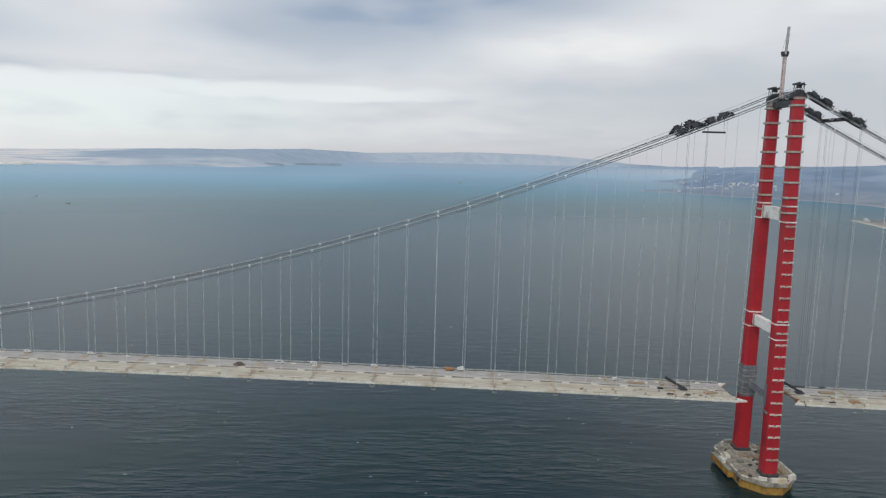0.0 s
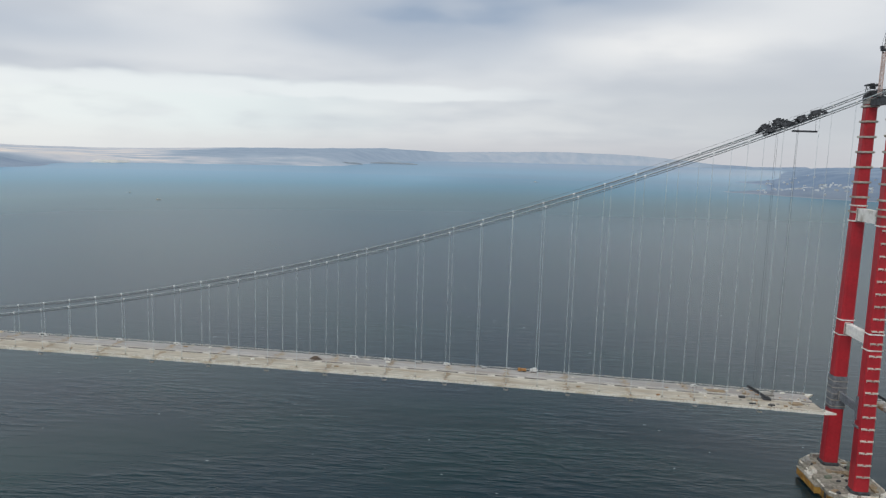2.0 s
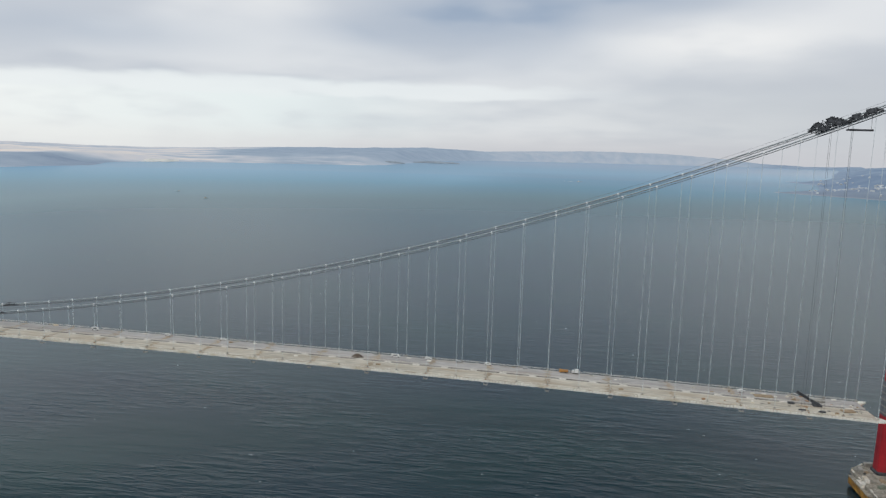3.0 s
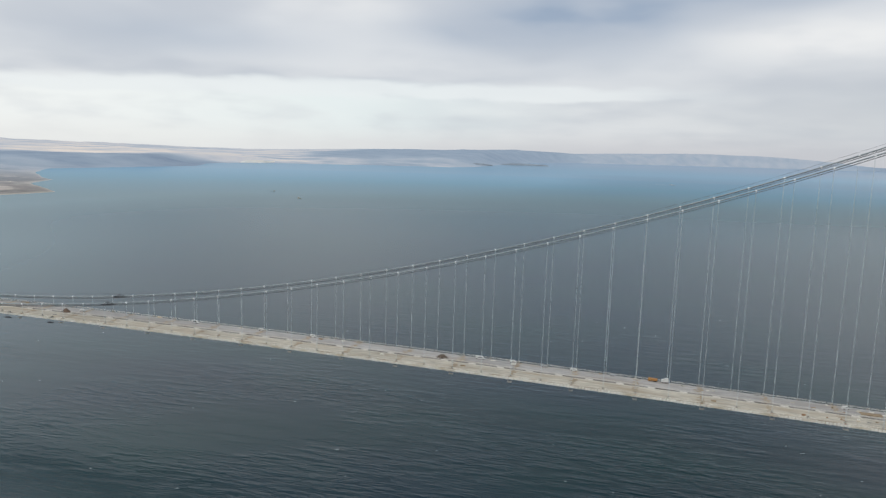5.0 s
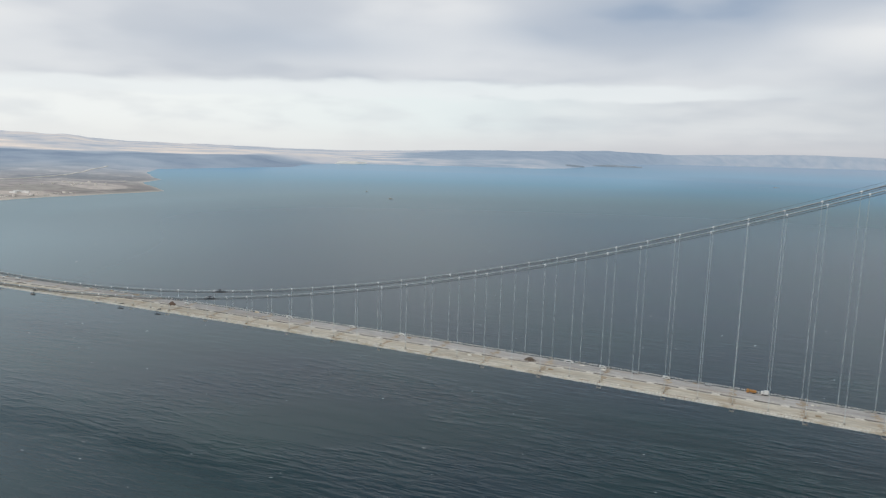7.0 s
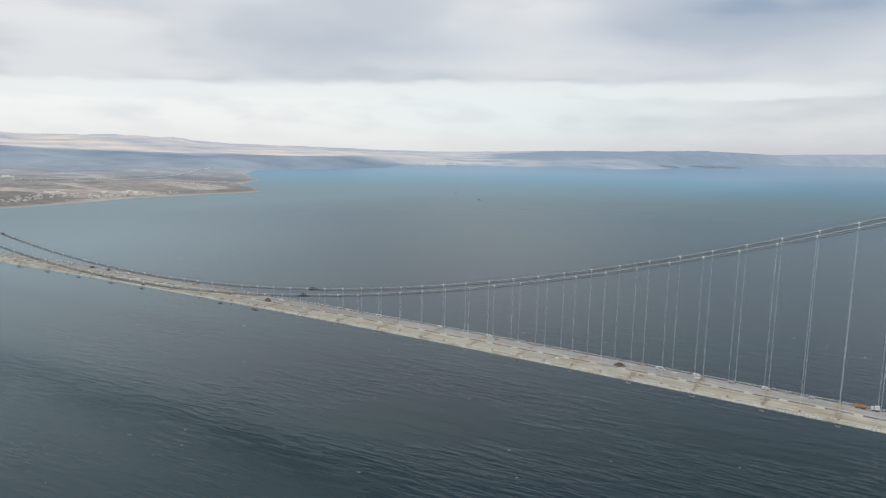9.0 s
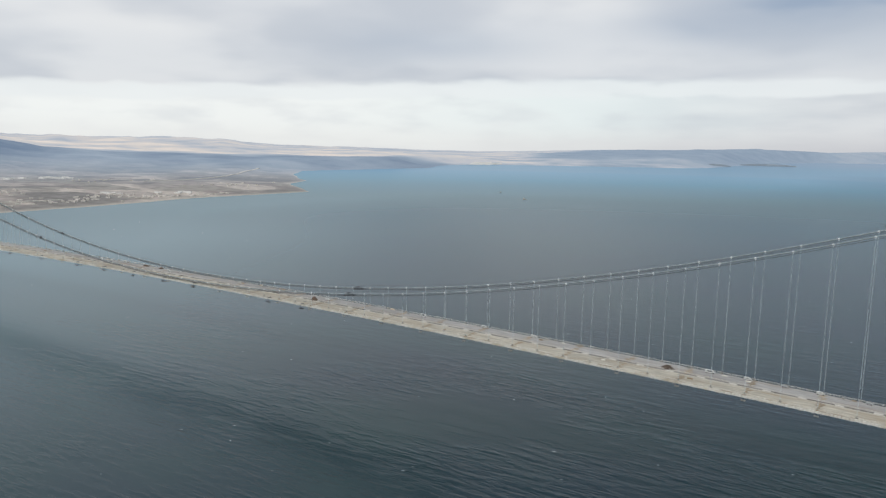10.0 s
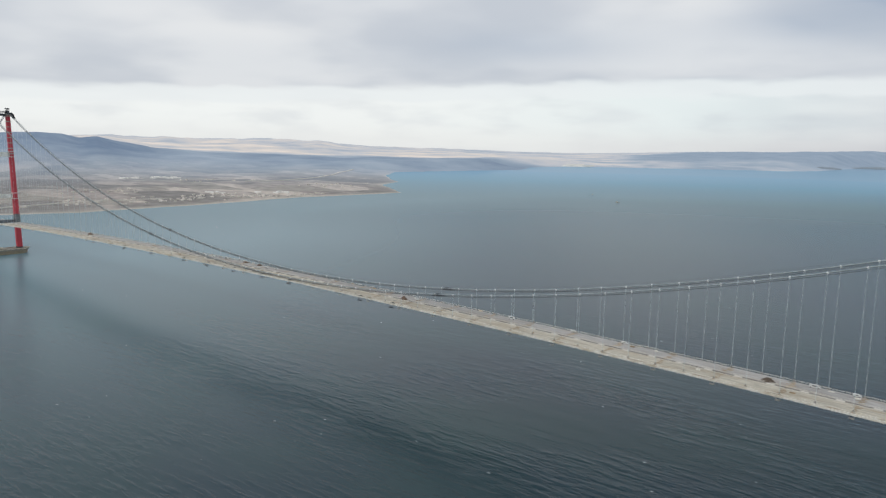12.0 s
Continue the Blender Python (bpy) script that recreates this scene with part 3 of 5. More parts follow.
for cx, cy, n, sx, sy in ((1950, 5650, 40, 260, 260), (2330, 5250, 30, 150, 260), (2050, 2950, 45, 110, 170), (2620, 7300, 20, 200, 300), (1750, 2650, 10, 60, 100)):
    for i in range(n):
        x, y = rnd.gauss(cx, sx), rnd.gauss(cy, sy)
        if inland(x, y) < 50:
            continue
        building("house", x, y, rnd.uniform(14, 34), rnd.uniform(10, 16), rnd.uniform(5, 11), "grey apartment block of the town on the shore", "house", "town houses", None, TOWN_WALL, rnd.uniform(0, 3))


def boat(x, y, length, turn):
    p, s = place_far(x, y, 0.0)
    t = thing("fishing_boat", "small dark fishing boat with a pale wake", "boat", Matrix.LocRotScale(p, Euler((0, 0, turn)), (s, s, s)), "boats in the strait")
    bm = bmesh.new()
    n = length / 2
    loft(bm, [[(-n, -2.2, zz), (n * 0.4, -2.4, zz), (n, 0, zz), (n * 0.4, 2.4, zz), (-n, 2.2, zz)] for zz in (-1, 2.2)])
    part("hull", bm, GREY_STEEL, t)
    part("wheelhouse", shape((-n * 0.5, -n * 0.1, -1.6, 1.6, 2.21, 5.5)), WHITE, t)
    bm = bmesh.new()
    bar(bm, (0, 0, 2.2), (0, 0, 9), 0.15)
    part("mast", bm, DARK_STEEL, t)
    bm = bmesh.new()
    vs = [bm.verts.new(q) for q in ((-n, -1.5, 0.3), (-n * 6, -5, 0.12), (-n * 6, 5, 0.12), (-n, 1.5, 0.3), (-n, 0, 0.5), (-n * 6, 0, 0.3))]
    bm.faces.new((vs[0], vs[4], vs[5], vs[1]))
    bm.faces.new((vs[4], vs[3], vs[2], vs[5]))
    part("wake", bm, FOAM, t, "pale foam wake")


boat(-1832, 2505, 22, 0.15)
boat(-2167, 2876, 8, 1.1)
boat(-44, 5910, 45, 0.1)


def whitecaps(count):
    """Short broken crests scattered over the water."""
    r, bm = random.Random(5), bmesh.new()
    made = 0
    while made < count:
        rr = 330 + 2300 * r.random() ** 1.2
        a = radians(r.uniform(-36, 80))
        x, y = EYE0.x - rr * math.sin(a), EYE0.y + rr * math.cos(a)
        if inland(x, y) > -60 or abs(y) < 70 and abs(x) < 60:
            continue
        made += 1
        ln, wd = r.uniform(0.5, 2.3), r.uniform(0.12, 0.4)
        q = radians(20 + r.uniform(-14, 14))
        c, sn = math.cos(q), math.sin(q)
        ring = []
        for k in range(9):
            th = 2 * math.pi * k / 9
            px, py = ln * math.cos(th) * r.uniform(0.6, 1.1), wd * math.sin(th) * r.uniform(0.5, 1.2)
            ring.append((x + c * px - sn * py, y + sn * px + c * py, 0.10))
        mid = bm.verts.new((x, y, 0.4))
        vs = [bm.verts.new(p) for p in ring]
        for k in range(9):
            bm.faces.new((vs[k], vs[(k + 1) % 9], mid))
    return bm


tagged(new("whitecaps", finish(whitecaps(270), "whitecaps", FOAM)), "scattered small white wave crests on the sea", "whitecaps", kind="stuff")

# ---------------------------------------------------------------- towers
def leg_at(z):
    """Half depth along the bridge, half width across it, and the axis' distance from the bridge's middle."""
    k = (z - 12.0) / 294.0
    return 5.6 - 1.5 * k, 5.3 - 1.4 * k, 25.8 - 6.3 * k


def leg_ring(side, z, grow=0.0, cut=1.2):
    hx, hy, y = leg_at(z)
    hx, hy, y = hx + grow, hy + grow, y * side
    pts = ((-hx + cut, -hy), (hx - cut, -hy), (hx, -hy + cut), (hx, hy - cut), (hx - cut, hy), (-hx + cut, hy), (-hx, hy - cut), (-hx, -hy + cut))
    return [(px, y + py, z) for px, py in pts]


def truss(bm, a, b, w, n, r=0.12, up=(0, 0, 1)):
    """A square lattice beam from a to b."""
    a, b = Vector(a), Vector(b)
    d = (b - a).normalized()
    u = Vector(up).cross(d)
    u = (u if u.length > 0.01 else d.orthogonal()).normalized() * w / 2
    v = d.cross(u).normalized() * w / 2
    cs = (u + v, u - v, -u - v, -u + v)
    for c in cs:
        bar(bm, a + c, b + c, r * 1.4, 4)
    for i in range(n):
        p, q = a.lerp(b, i / n), a.lerp(b, (i + 1) / n)
        for k in range(4):
            c0, c1 = cs[k], cs[(k + 1) % 4]
            bar(bm, p + (c0 if i % 2 else c1), q + (c1 if i % 2 else c0), r, 4)
            bar(bm, p + c0, p + c1, r, 4)


def platform_ring(side, z, grow=1.1, h=1.7):
    """A work platform round a leg: deck, toe board and railing posts."""
    bm = bmesh.new()
    loft(bm, [leg_ring(side, z - 0.5 * h, 0.25), leg_ring(side, z - 0.3 * h, grow), leg_ring(side, z + 0.5 * h, grow), leg_ring(side, z + 0.5 * h - 0.25, grow - 0.25), leg_ring(side, z - 0.1 * h, grow - 0.25), leg_ring(side, z - 0.1 * h, 0.02)], caps=False)
    return bm


def bracket(side, z):
    """A small platform bolted to the outer face of a leg, with a dark ladder hatch."""
    hx, hy, y = leg_at(z)
    y0 = (y + hy) * side
    lo, hi = sorted((y0, y0 + 1.1 * side))
    w = hx - 0.7
    bm = shape((-w, -0.7, lo, hi, z - 0.55, z + 0.55), (0.7, w, lo, hi, z - 0.55, z + 0.55), (-0.7, 0.7, lo, hi, z - 0.75, z - 0.5))
    for x in (-w + 0.2, -1.2, 1.2, w - 0.2):
        bar(bm, (x, y0, z - 1.8), (x, y0 + 1.0 * side, z - 0.5), 0.09, 4)
    return bm


BRACKET = material("bracket_grey", (0.62, 0.58, 0.52), 0.7, scale=1.2, vary=0.3, per_object=0.25)
NETTING = material("scaffold_netting", (0.155, 0.17, 0.195), 0.9, scale=0.7, vary=0.35, stain=(0.24, 0.255, 0.275), stain_scale=0.2)


# the far tower's red, lightened with haze painted into its base colour
HAZED_RED = material("hazed_red_paint", (0.60, 0.060, 0.085), 0.55, vary=0.1, stain=(0.50, 0.05, 0.07), stain_scale=0.05, bump=0.05)


def tower(x0, label, scaffold=True, paint=RED):
    t = thing("bridge_tower", label, "bridge tower", pose(x0, 0, 0), "towers of the bridge")
    for side in (-1, 1):
        bm = bmesh.new()
        loft(bm, [leg_ring(side, z) for z in (12, 30, 60, 95, 130, 165, 200, 235, 270, 306)])
        leg = part("leg", bm, paint, t)
        for k in range(20):
            z = 24 + k * 14.2
            part("weld_seam", seam(side, z), paint, leg)
        for i in range(8):
            part("platform", platform_ring(side, 299.5 - 11.5 * i), PLATFORM, leg, "grey steel work platform round the leg")
        for i in range(21):
            z = 209.0 - 9.2 * i
            part("bracket", bracket(side, z), BRACKET, leg, "small pale access platform")
        hx, hy, y = leg_at(12)
        bm = bmesh.new()
        loft(bm, [leg_ring(side, z, g, 1.6) for z, g in ((11.0, 1.2), (12.6, 1.2), (13.4, 0.5))])
        part("footing", bm, DARK_STEEL, leg)
        for z in (224, 212, 133, 121):
            part("beam_collar", platform_ring(side, z, 0.7, 1.2), PALE_BEAM, leg)
        bm = bmesh.new()
        loft(bm, [leg_ring(side, z, g) for z, g in ((301.0 if side > 0 else 304.0, 0.1), (301.2 if side > 0 else 304.2, 0.45), (305.6, 0.45), (305.8, 0.1))])
        part("leg_cap", bm, GREY_STEEL, leg, "grey steel cap of the leg")
        # saddle house on top of the leg
        sy = leg_at(306)[2] * side
        part("saddle", saddle(sy), DARK_STEEL, t, "dark cable saddle under its lifting frame")
        part("saddle_frame", saddle_frame(sy), DARK_STEEL, t)
        if scaffold:
            bm = bmesh.new()
            lo, hi = (59.5, 86.5) if side > 0 else (62, 80)
            loft(bm, [leg_ring(side, z, 0.5) for z in (lo, lo + 9, hi)])
            if side > 0:
                part("scaffold_wrap", bm, NETTING, leg, "grey netting round the leg at deck level")
                for k in range(5):
                    bm = bmesh.new()
                    z = lo + 2.2 + 5.2 * k
                    loft(bm, [leg_ring(side, z + h, 0.8) for h in (-0.35, 0.35)])
                    part("scaffold_lift", bm, GREY_STEEL, leg)
            else:
                bm.free()
                part("scaffold_wrap", shape((-5.8, -4.4, -23.0, -20.0, 66, 84), (-6.4, -5.4, -27.5, -20, 61, 62.5)), NETTING, leg, "grey scaffolding beside the leg at deck level")
    for z0, z1, mt, hw in ((212.5, 222.0, PALE_BEAM, 3.1), (122.8, 131.0, PALE_BEAM, 2.2), (68.5, 74.5, NETTING, 1.0)):
        z = (z0 + z1) / 2
        y = leg_at(z)[2] - leg_at(z)[1] + 0.25
        cb = part("crossbeam", crossbeam(y, z0, z1, hw), mt, t)
        for s in (-1, 1):
            part("beam_joint", shape((-hw - 0.25, hw + 0.25, *sorted((s * (y - 3.2), s * (y - 2.0))), z0 - 0.3, z1 + 0.3)), GREY_STEEL, cb)
    y = leg_at(300)[2]
    part("top_beam", crossbeam(y, 299.6, 304.4, 2.4), DARK_STEEL, t, "dark top crossbeam between the saddles")
    bm = bmesh.new()
    truss(bm, (2.2, -y + 2, 306.6), (2.2, y - 2, 306.6), 2.6, 10, 0.2)
    truss(bm, (-1.5, -y + 2, 309.4), (-1.5, y - 2, 309.4), 2.2, 14, 0.14)
    part("walkway_truss", bm, DARK_STEEL, t)
    return t


def seam(side, z):
    bm = bmesh.new()
    loft(bm, [leg_ring(side, z + h, 0.05) for h in (-0.12, 0.12)], caps=False)
    return bm


def crossbeam(y, z0, z1, hw):
    """A box beam with haunched ends."""
    bm = bmesh.new()
    rings = []
    for yy, g in ((-y, 0.9), (-y + 3, 0), (y - 3, 0), (y, 0.9)):
        rings.append([(-hw, yy, z0 - g), (hw, yy, z0 - g), (hw, yy, z1 + g * 0.4), (-hw, yy, z1 + g * 0.4)])
    loft(bm, rings)
    bmesh.ops.recalc_face_normals(bm, faces=bm.faces)
    return bm


def saddle(y):
    bm = bmesh.new()
    prof = [(-5.6, 305.0), (-4.8, 308.2), (-2.6, 310.8), (0, 311.6), (2.6, 310.8), (4.8, 308.2), (5.6, 305.0)]
    loft(bm, [[(x, yy, z) for x, z in prof] + [(4.0, yy, 303.5), (-4.0, yy, 303.5)] for yy in (y - 2.4, y + 2.4)])
    for x in (-4, -2, 0, 2, 4):
        box(bm, x - 0.25, x + 0.25, y - 3.0, y + 3.0, 303.6, 311.0 - abs(x) * 0.6)
    bmesh.ops.recalc_face_normals(bm, faces=bm.faces)
    return bm


def saddle_frame(y):
    """Posts, bracing and a plank deck with lifting gear over a saddle."""
    bm = bmesh.new()
    w = 2.6 if y < 0 else 3.2
    for x in (-w, w):
        for yy in (y - w, y + w):
            bar(bm, (x, yy, 304), (x, yy, 315.4), 0.24, 6)
        bar(bm, (x, y - w, 308), (x, y + w, 315), 0.16, 4)
        bar(bm, (x, y + w, 308), (x, y - w, 315), 0.16, 4)
    box(bm, -w - 1.3, w + 1.3, y - w - 0.3, y + w + 0.3, 314.8, 315.4)
    for k in range(5):
        x = -w - 1.2 + k * (2 * w + 2.0) / 5
        box(bm, x, x + 0.5, y - w - 0.5, y + w + 0.5, 315.4, 316.0 + 0.4 * (k % 3))
    for k in range(6):
        x = -w + k * w / 2.5
        bar(bm, (x, y - w, 315.4), (x + 0.3, y - w, 317.0), 0.09, 4)
    box(bm, -1.5, 1.5, y - 1.3, y + 1.3, 312.6, 314.8)
    return bm


tower(0, "tall red steel bridge tower under construction with grey platforms")
tower(-SPAN, "distant red steel bridge tower with pale crossbeams", True, HAZED_RED)


def tower_crane(x, y, label):
    t = thing("tower_crane", label, "crane", pose(x, y, 0), "tower cranes on the towers")
    bm = bmesh.new()
    truss(bm, (0, 0, 306.5), (0, 0, 338), 2.0, 20, 0.16)
    part("mast", bm, material("crane_pale_red", (0.66, 0.52, 0.48), 0.6, vary=0.25), t, "red and white lattice mast")
    part("slewing_deck", shape((-1.9, 1.9, -1.8, 1.8, 338, 339.4), (-2.6, -1.0, -1.6, 1.6, 339.4, 341.6), (0.9, 2.2, -2.0, -0.6, 339.4, 341.8)), DARK_STEEL, t)
    bm = bmesh.new()
    truss(bm, (0.6, 0, 339.6), (1.3, 0, 360.5), 1.3, 16, 0.12, (1, 0, 0))
    part("jib", bm, material("crane_grey", (0.42, 0.40, 0.38), 0.6, vary=0.25), t, "pale lattice jib raised upright")
    bm = bmesh.new()
    bar(bm, (-2.2, 0, 342), (1.2, 0, 359), 0.09, 4)
    part("luffing_rope", bm, DARK_STEEL, t)


tower_crane(-3.6, 0, "red and white tower crane with its jib raised upright")
tower_crane(-SPAN + 4, -8, "distant pale tower crane on the far tower")


# ---------------------------------------------------------------- piers
def octagon(cx, cy, hx, hy, cut, z):
    return [(cx + px, cy + py, z) for px, py in ((-hx + cut, -hy), (hx - cut, -hy), (hx, -hy + cut), (hx, hy - cut), (hx - cut, hy), (-hx + cut, hy), (-hx, hy - cut), (-hx, -hy + cut))]


# the far pier's fender is tanner and less yellow than the near one
PALE_FENDER = material("pale_tan_fender", (0.42, 0.34, 0.24), 0.8, scale=0.5, vary=0.2, stain=(0.34, 0.30, 0.25), stain_scale=0.15)


def pier(x0, paint=YELLOW, label="yellow-sided concrete pier in the sea carrying a tower"):
    t = thing("tower_pier", label, "bridge pier", pose(x0, 0, 0), "piers of the bridge")
    bm = bmesh.new()
    loft(bm, [octagon(0, 0, 20.5, 39.5, 14, z) for z in (-8, 0.5, 7.5)])
    hull = part("fender", bm, paint, t, "weathered steel fender")
    bm = bmesh.new()
    loft(bm, [octagon(0, 0, 22.5, 42, 14, z) for z in (7.504, 8.6, 10.2)])
    part("pier_top", bm, CONCRETE, t)
    for k in range(8):
        y = -24 + 7 * k
        for s in (-1, 1):
            part("rib", shape((*sorted((s * 20.4, s * 21.2)), y - 0.4, y + 0.4, -1, 7.4)), paint, hull)
    # flat rust and dark panels carry the shade of recesses as colour
    for k in range(7):
        y = -23.4 + 7 * k
        part("bay", shape((-20.62, -20.504, y, y + 5.8, 1.2, 6.6)), RUST if k % 3 else DARK_STEEL, hull, "shaded rusty bay of the fender")
    ldg = part("landing", shape((-25.4, -20.65, -13, 22, 1.6, 7.2)), paint, t, "steel landing stage slung along the fender")
    for k in range(13):
        y = -12.6 + 2.85 * k
        part("rib", shape((-25.9, -25.404, y - 0.3, y + 0.3, 1.7, 7.1)), paint, ldg)
        if k % 3 == 1:
            part("pile", shape((-24.8, -24.0, y - 0.4, y + 0.4, -7, 1.596)), DARK_STEEL, ldg, "dark steel pile")
    part("landing_deck", shape((-26.0, -22.6, -14, 23, 7.204, 8.0)), CONCRETE, t)
    for s in (-1, 1):
        bm = bmesh.new()
        loft(bm, [octagon(0, 25.8 * s, hx, hx, 2.6, z) for z, hx in ((10.2, 9.2), (11.0, 8.6))])
        part("plinth", bm, CONCRETE, t)
    rim = octagon(0, 0, 22.5, 42, 14, 10.2)
    rr = random.Random(int(abs(x0)) + 3)
    for k in range(8):
        p0, p1 = Vector(rim[k]), Vector(rim[(k + 1) % 8])
        d = (p1 - p0).normalized()
        n = max(1, int((p1 - p0).length / 6.5))
        for i in range(n):
            if rr.random() < 0.4:
                continue
            c = p0.lerp(p1, (i + 0.5) / n)
            m = Matrix.Translation((c.x, c.y, 0)) @ Matrix.Rotation(math.atan2(d.y, d.x), 4, "Z")
            part("edge_panel", shape((-2.7, 2.4, 0.05, 0.95, 8.4, 10.6 + rr.uniform(0, 0.7))), WHITE if rr.random() < 0.7 else CONCRETE, t, m=m)
    for s, x, y0, y1 in ((0, -17, -20, -8), (1, -13.5, 4, 18), (2, 12, -14, 2), (3, 9, 34, 40)):
        part("deck_slab", shape((x - 4.5, x + 4.5, y0, y1, 10.204, 11.2)), CONCRETE, t)
    return t


pier(0)
pier(-SPAN, PALE_FENDER, "pale tan concrete pier under the distant tower")


def container(x, y, z, lx, ly, h, mat, label, turn=0):
    t = thing("site_container", label, "container", pose(x, y, z, 0, 0, turn), "containers on the piers")
    part("body", shape((-lx / 2, lx / 2, -ly / 2, ly / 2, 0, h)), mat, t)
    n = max(3, int(lx / 1.2))
    bm = bmesh.new()
    for k in range(n):
        x0 = -lx / 2 + lx * (k + 0.3) / n
        box(bm, x0, x0 + 0.25, -ly / 2 - 0.08, -ly / 2 - 0.003, 0.2, h - 0.2)
    part("corrugation", bm, mat, t)
    part("roof", shape((-lx / 2 - 0.1, lx / 2 + 0.1, -ly / 2 - 0.15, ly / 2 + 0.1, h + 0.003, h + 0.15)), mat, t)


WHITE_BOX, GREY_BOX, GREEN_BOX = WHITE, GREY_STEEL, material("green_grey_steel", (0.20, 0.23, 0.18), 0.7, vary=0.2)
TAN = material("timber_tan", (0.34, 0.26, 0.17), 0.9, vary=0.3)
for x, y, lx, ly, h, mt, lb, tn in ((3, -38.6, 12, 3, 2.9, WHITE_BOX, "long white site container at the pier's edge", 0), (-8.5, -36.2, 6, 2.5, 2.6, WHITE_BOX, "small white site container", -28), (16, -33, 6, 3, 3.4, WHITE_BOX, "white site cabin on the pier", 30),
                                (-16, 27, 9, 3, 2.6, GREY_BOX, "grey site container beside the tower leg", 80), (-19, 8, 8, 3, 2.4, WHITE_BOX, "pale site container on the pier", 88), (-4, 38, 10, 3, 2.8, GREY_BOX, "grey site container at the pier's end", 5),
                                (14, 20, 8, 3, 2.6, GREEN_BOX, "green-grey generator box on the pier", 60), (-12, -3, 5, 3, 1.8, GREEN_BOX, "green-grey material crate on the pier", 20), (7, 4, 6, 4, 1.4, TAN, "stack of tan timber on the pier", 10), (-7, 8, 7, 3, 1.2, TAN, "stack of tan planks on the pier", 75), (15, -16, 5, 4, 1.6, TAN, "tan material pallet by the tower leg", 15)):
    container(x, y, 10.21, lx, ly, h, mt, lb, tn)
rp = random.Random(4)
SLAB_GREY = material("pale_shutter_board", (0.52, 0.49, 0.43), 0.85, scale=0.7, vary=0.3, per_object=0.3)
for i in range(84):
    x, y = rp.uniform(-18.5, 18.5), rp.uniform(-38, 38)
    if abs(abs(y) - 25.8) < 10.5 and abs(x) < 10.5 or abs(x) + max(0, abs(y) - 28) > 20:
        continue
    # the dark steel blocks stand in for shaded holes between the slabs
    mt, lb = rp.choice(((GREY_STEEL, "grey steel sheets lying on the pier"), (SLAB_GREY, "pale shutter boards lying on the pier"), (SLAB_GREY, "pale shutter boards lying on the pier"), (DARK_STEEL, "dark block for a shaded gap between pier slabs"), (DARK_STEEL, "dark block for a shaded gap between pier slabs"), (TAN, "tan boards lying on the pier"), (WHITE, "white sheeting lying on the pier")))
    t = thing("site_material", lb, "site material", pose(x, y, 10.21, 0, 0, rp.choice((0, 0, 90, 45)) + rp.uniform(-6, 6)), "material on the pier")
    dark = mt is DARK_STEEL
    lx, ly, h = rp.uniform(1.5, 4) if dark else rp.uniform(3, 8), rp.uniform(0.8, 1.8) if dark else rp.uniform(1.6, 3.6), rp.uniform(0.4, 1.5)
    part("stack", shape((-lx / 2, lx / 2, -ly / 2, ly / 2, 0, h * 0.6)), mt, t)
    part("top_layer", shape((-lx / 2.3, lx / 2.1, -ly / 2.2, ly / 2.3, h * 0.6, h)), mt, t)
container(-24.3, 4, 8.01, 9, 2.6, 2.6, WHITE_BOX, "white container on the landing stage", 90)
for x, y in ((3, -38), (-12, -30), (-16, 30), (10, 40)):
    container(-SPAN + x, y, 10.21, 8, 3, 2.8, WHITE_BOX, "white site container on the far pier", 12)

# ---------------------------------------------------------------- main cables
def curve_tube(xs, y, dz, r, sides=8):
    bm = bmesh.new()
    rings = []
    for x in xs:
        z = cable_z(x) + dz
        s = (cable_z(x + 1) - cable_z(x - 1)) / 2
        n = Vector((-s, 0, 1)).normalized()
        rings.append([Vector((x, y, z)) + r * (math.cos(q) * Vector((0, 1, 0)) + math.sin(q) * n) for q in [2 * math.pi * i / sides for i in range(sides)]])
    loft(bm, rings)
    return bm


CABLE_XS = [-SPAN - SIDE + 22 * i for i in range(35)] + [-SPAN + 17 * i for i in range(1, 119)] + [22 * i for i in range(36)]


def catwalk_floor(y):
    """Cross slats of the see-through wire-mesh walkway."""
    vs, fs = [], []
    x = -SPAN - 340.0
    while x < 340:
        z, s = cable_z(x) - 1.7, (cable_z(x + 1) - cable_z(x - 1)) / 2
        k = len(vs)
        vs += [(x + dx, y + yy, z + dx * s + dz) for dz in (0, -0.12) for dx, yy in ((0, -2), (0.5, -2), (0.5, 2), (0, 2))]
        fs += [tuple(k + q for q in f) for f in ((0, 1, 2, 3), (7, 6, 5, 4), (0, 4, 5, 1), (2, 6, 7, 3), (1, 5, 6, 2), (3, 7, 4, 0))]
        x += 1.5
    me = bpy.data.meshes.new("catwalk")
    me.from_pydata(vs, [], fs)
    me.materials.append(CATWALK)
    return me


def catwalk_posts(y):
    bm = bmesh.new()
    x = -SPAN - 300.0
    while x < 330:
        z = cable_z(x) - 1.7
        for yy in (y - 2, y + 2):
            bar(bm, (x, yy, z), (x, yy, z + 1.6), 0.06, 4)
        x += 6.0
    return bm


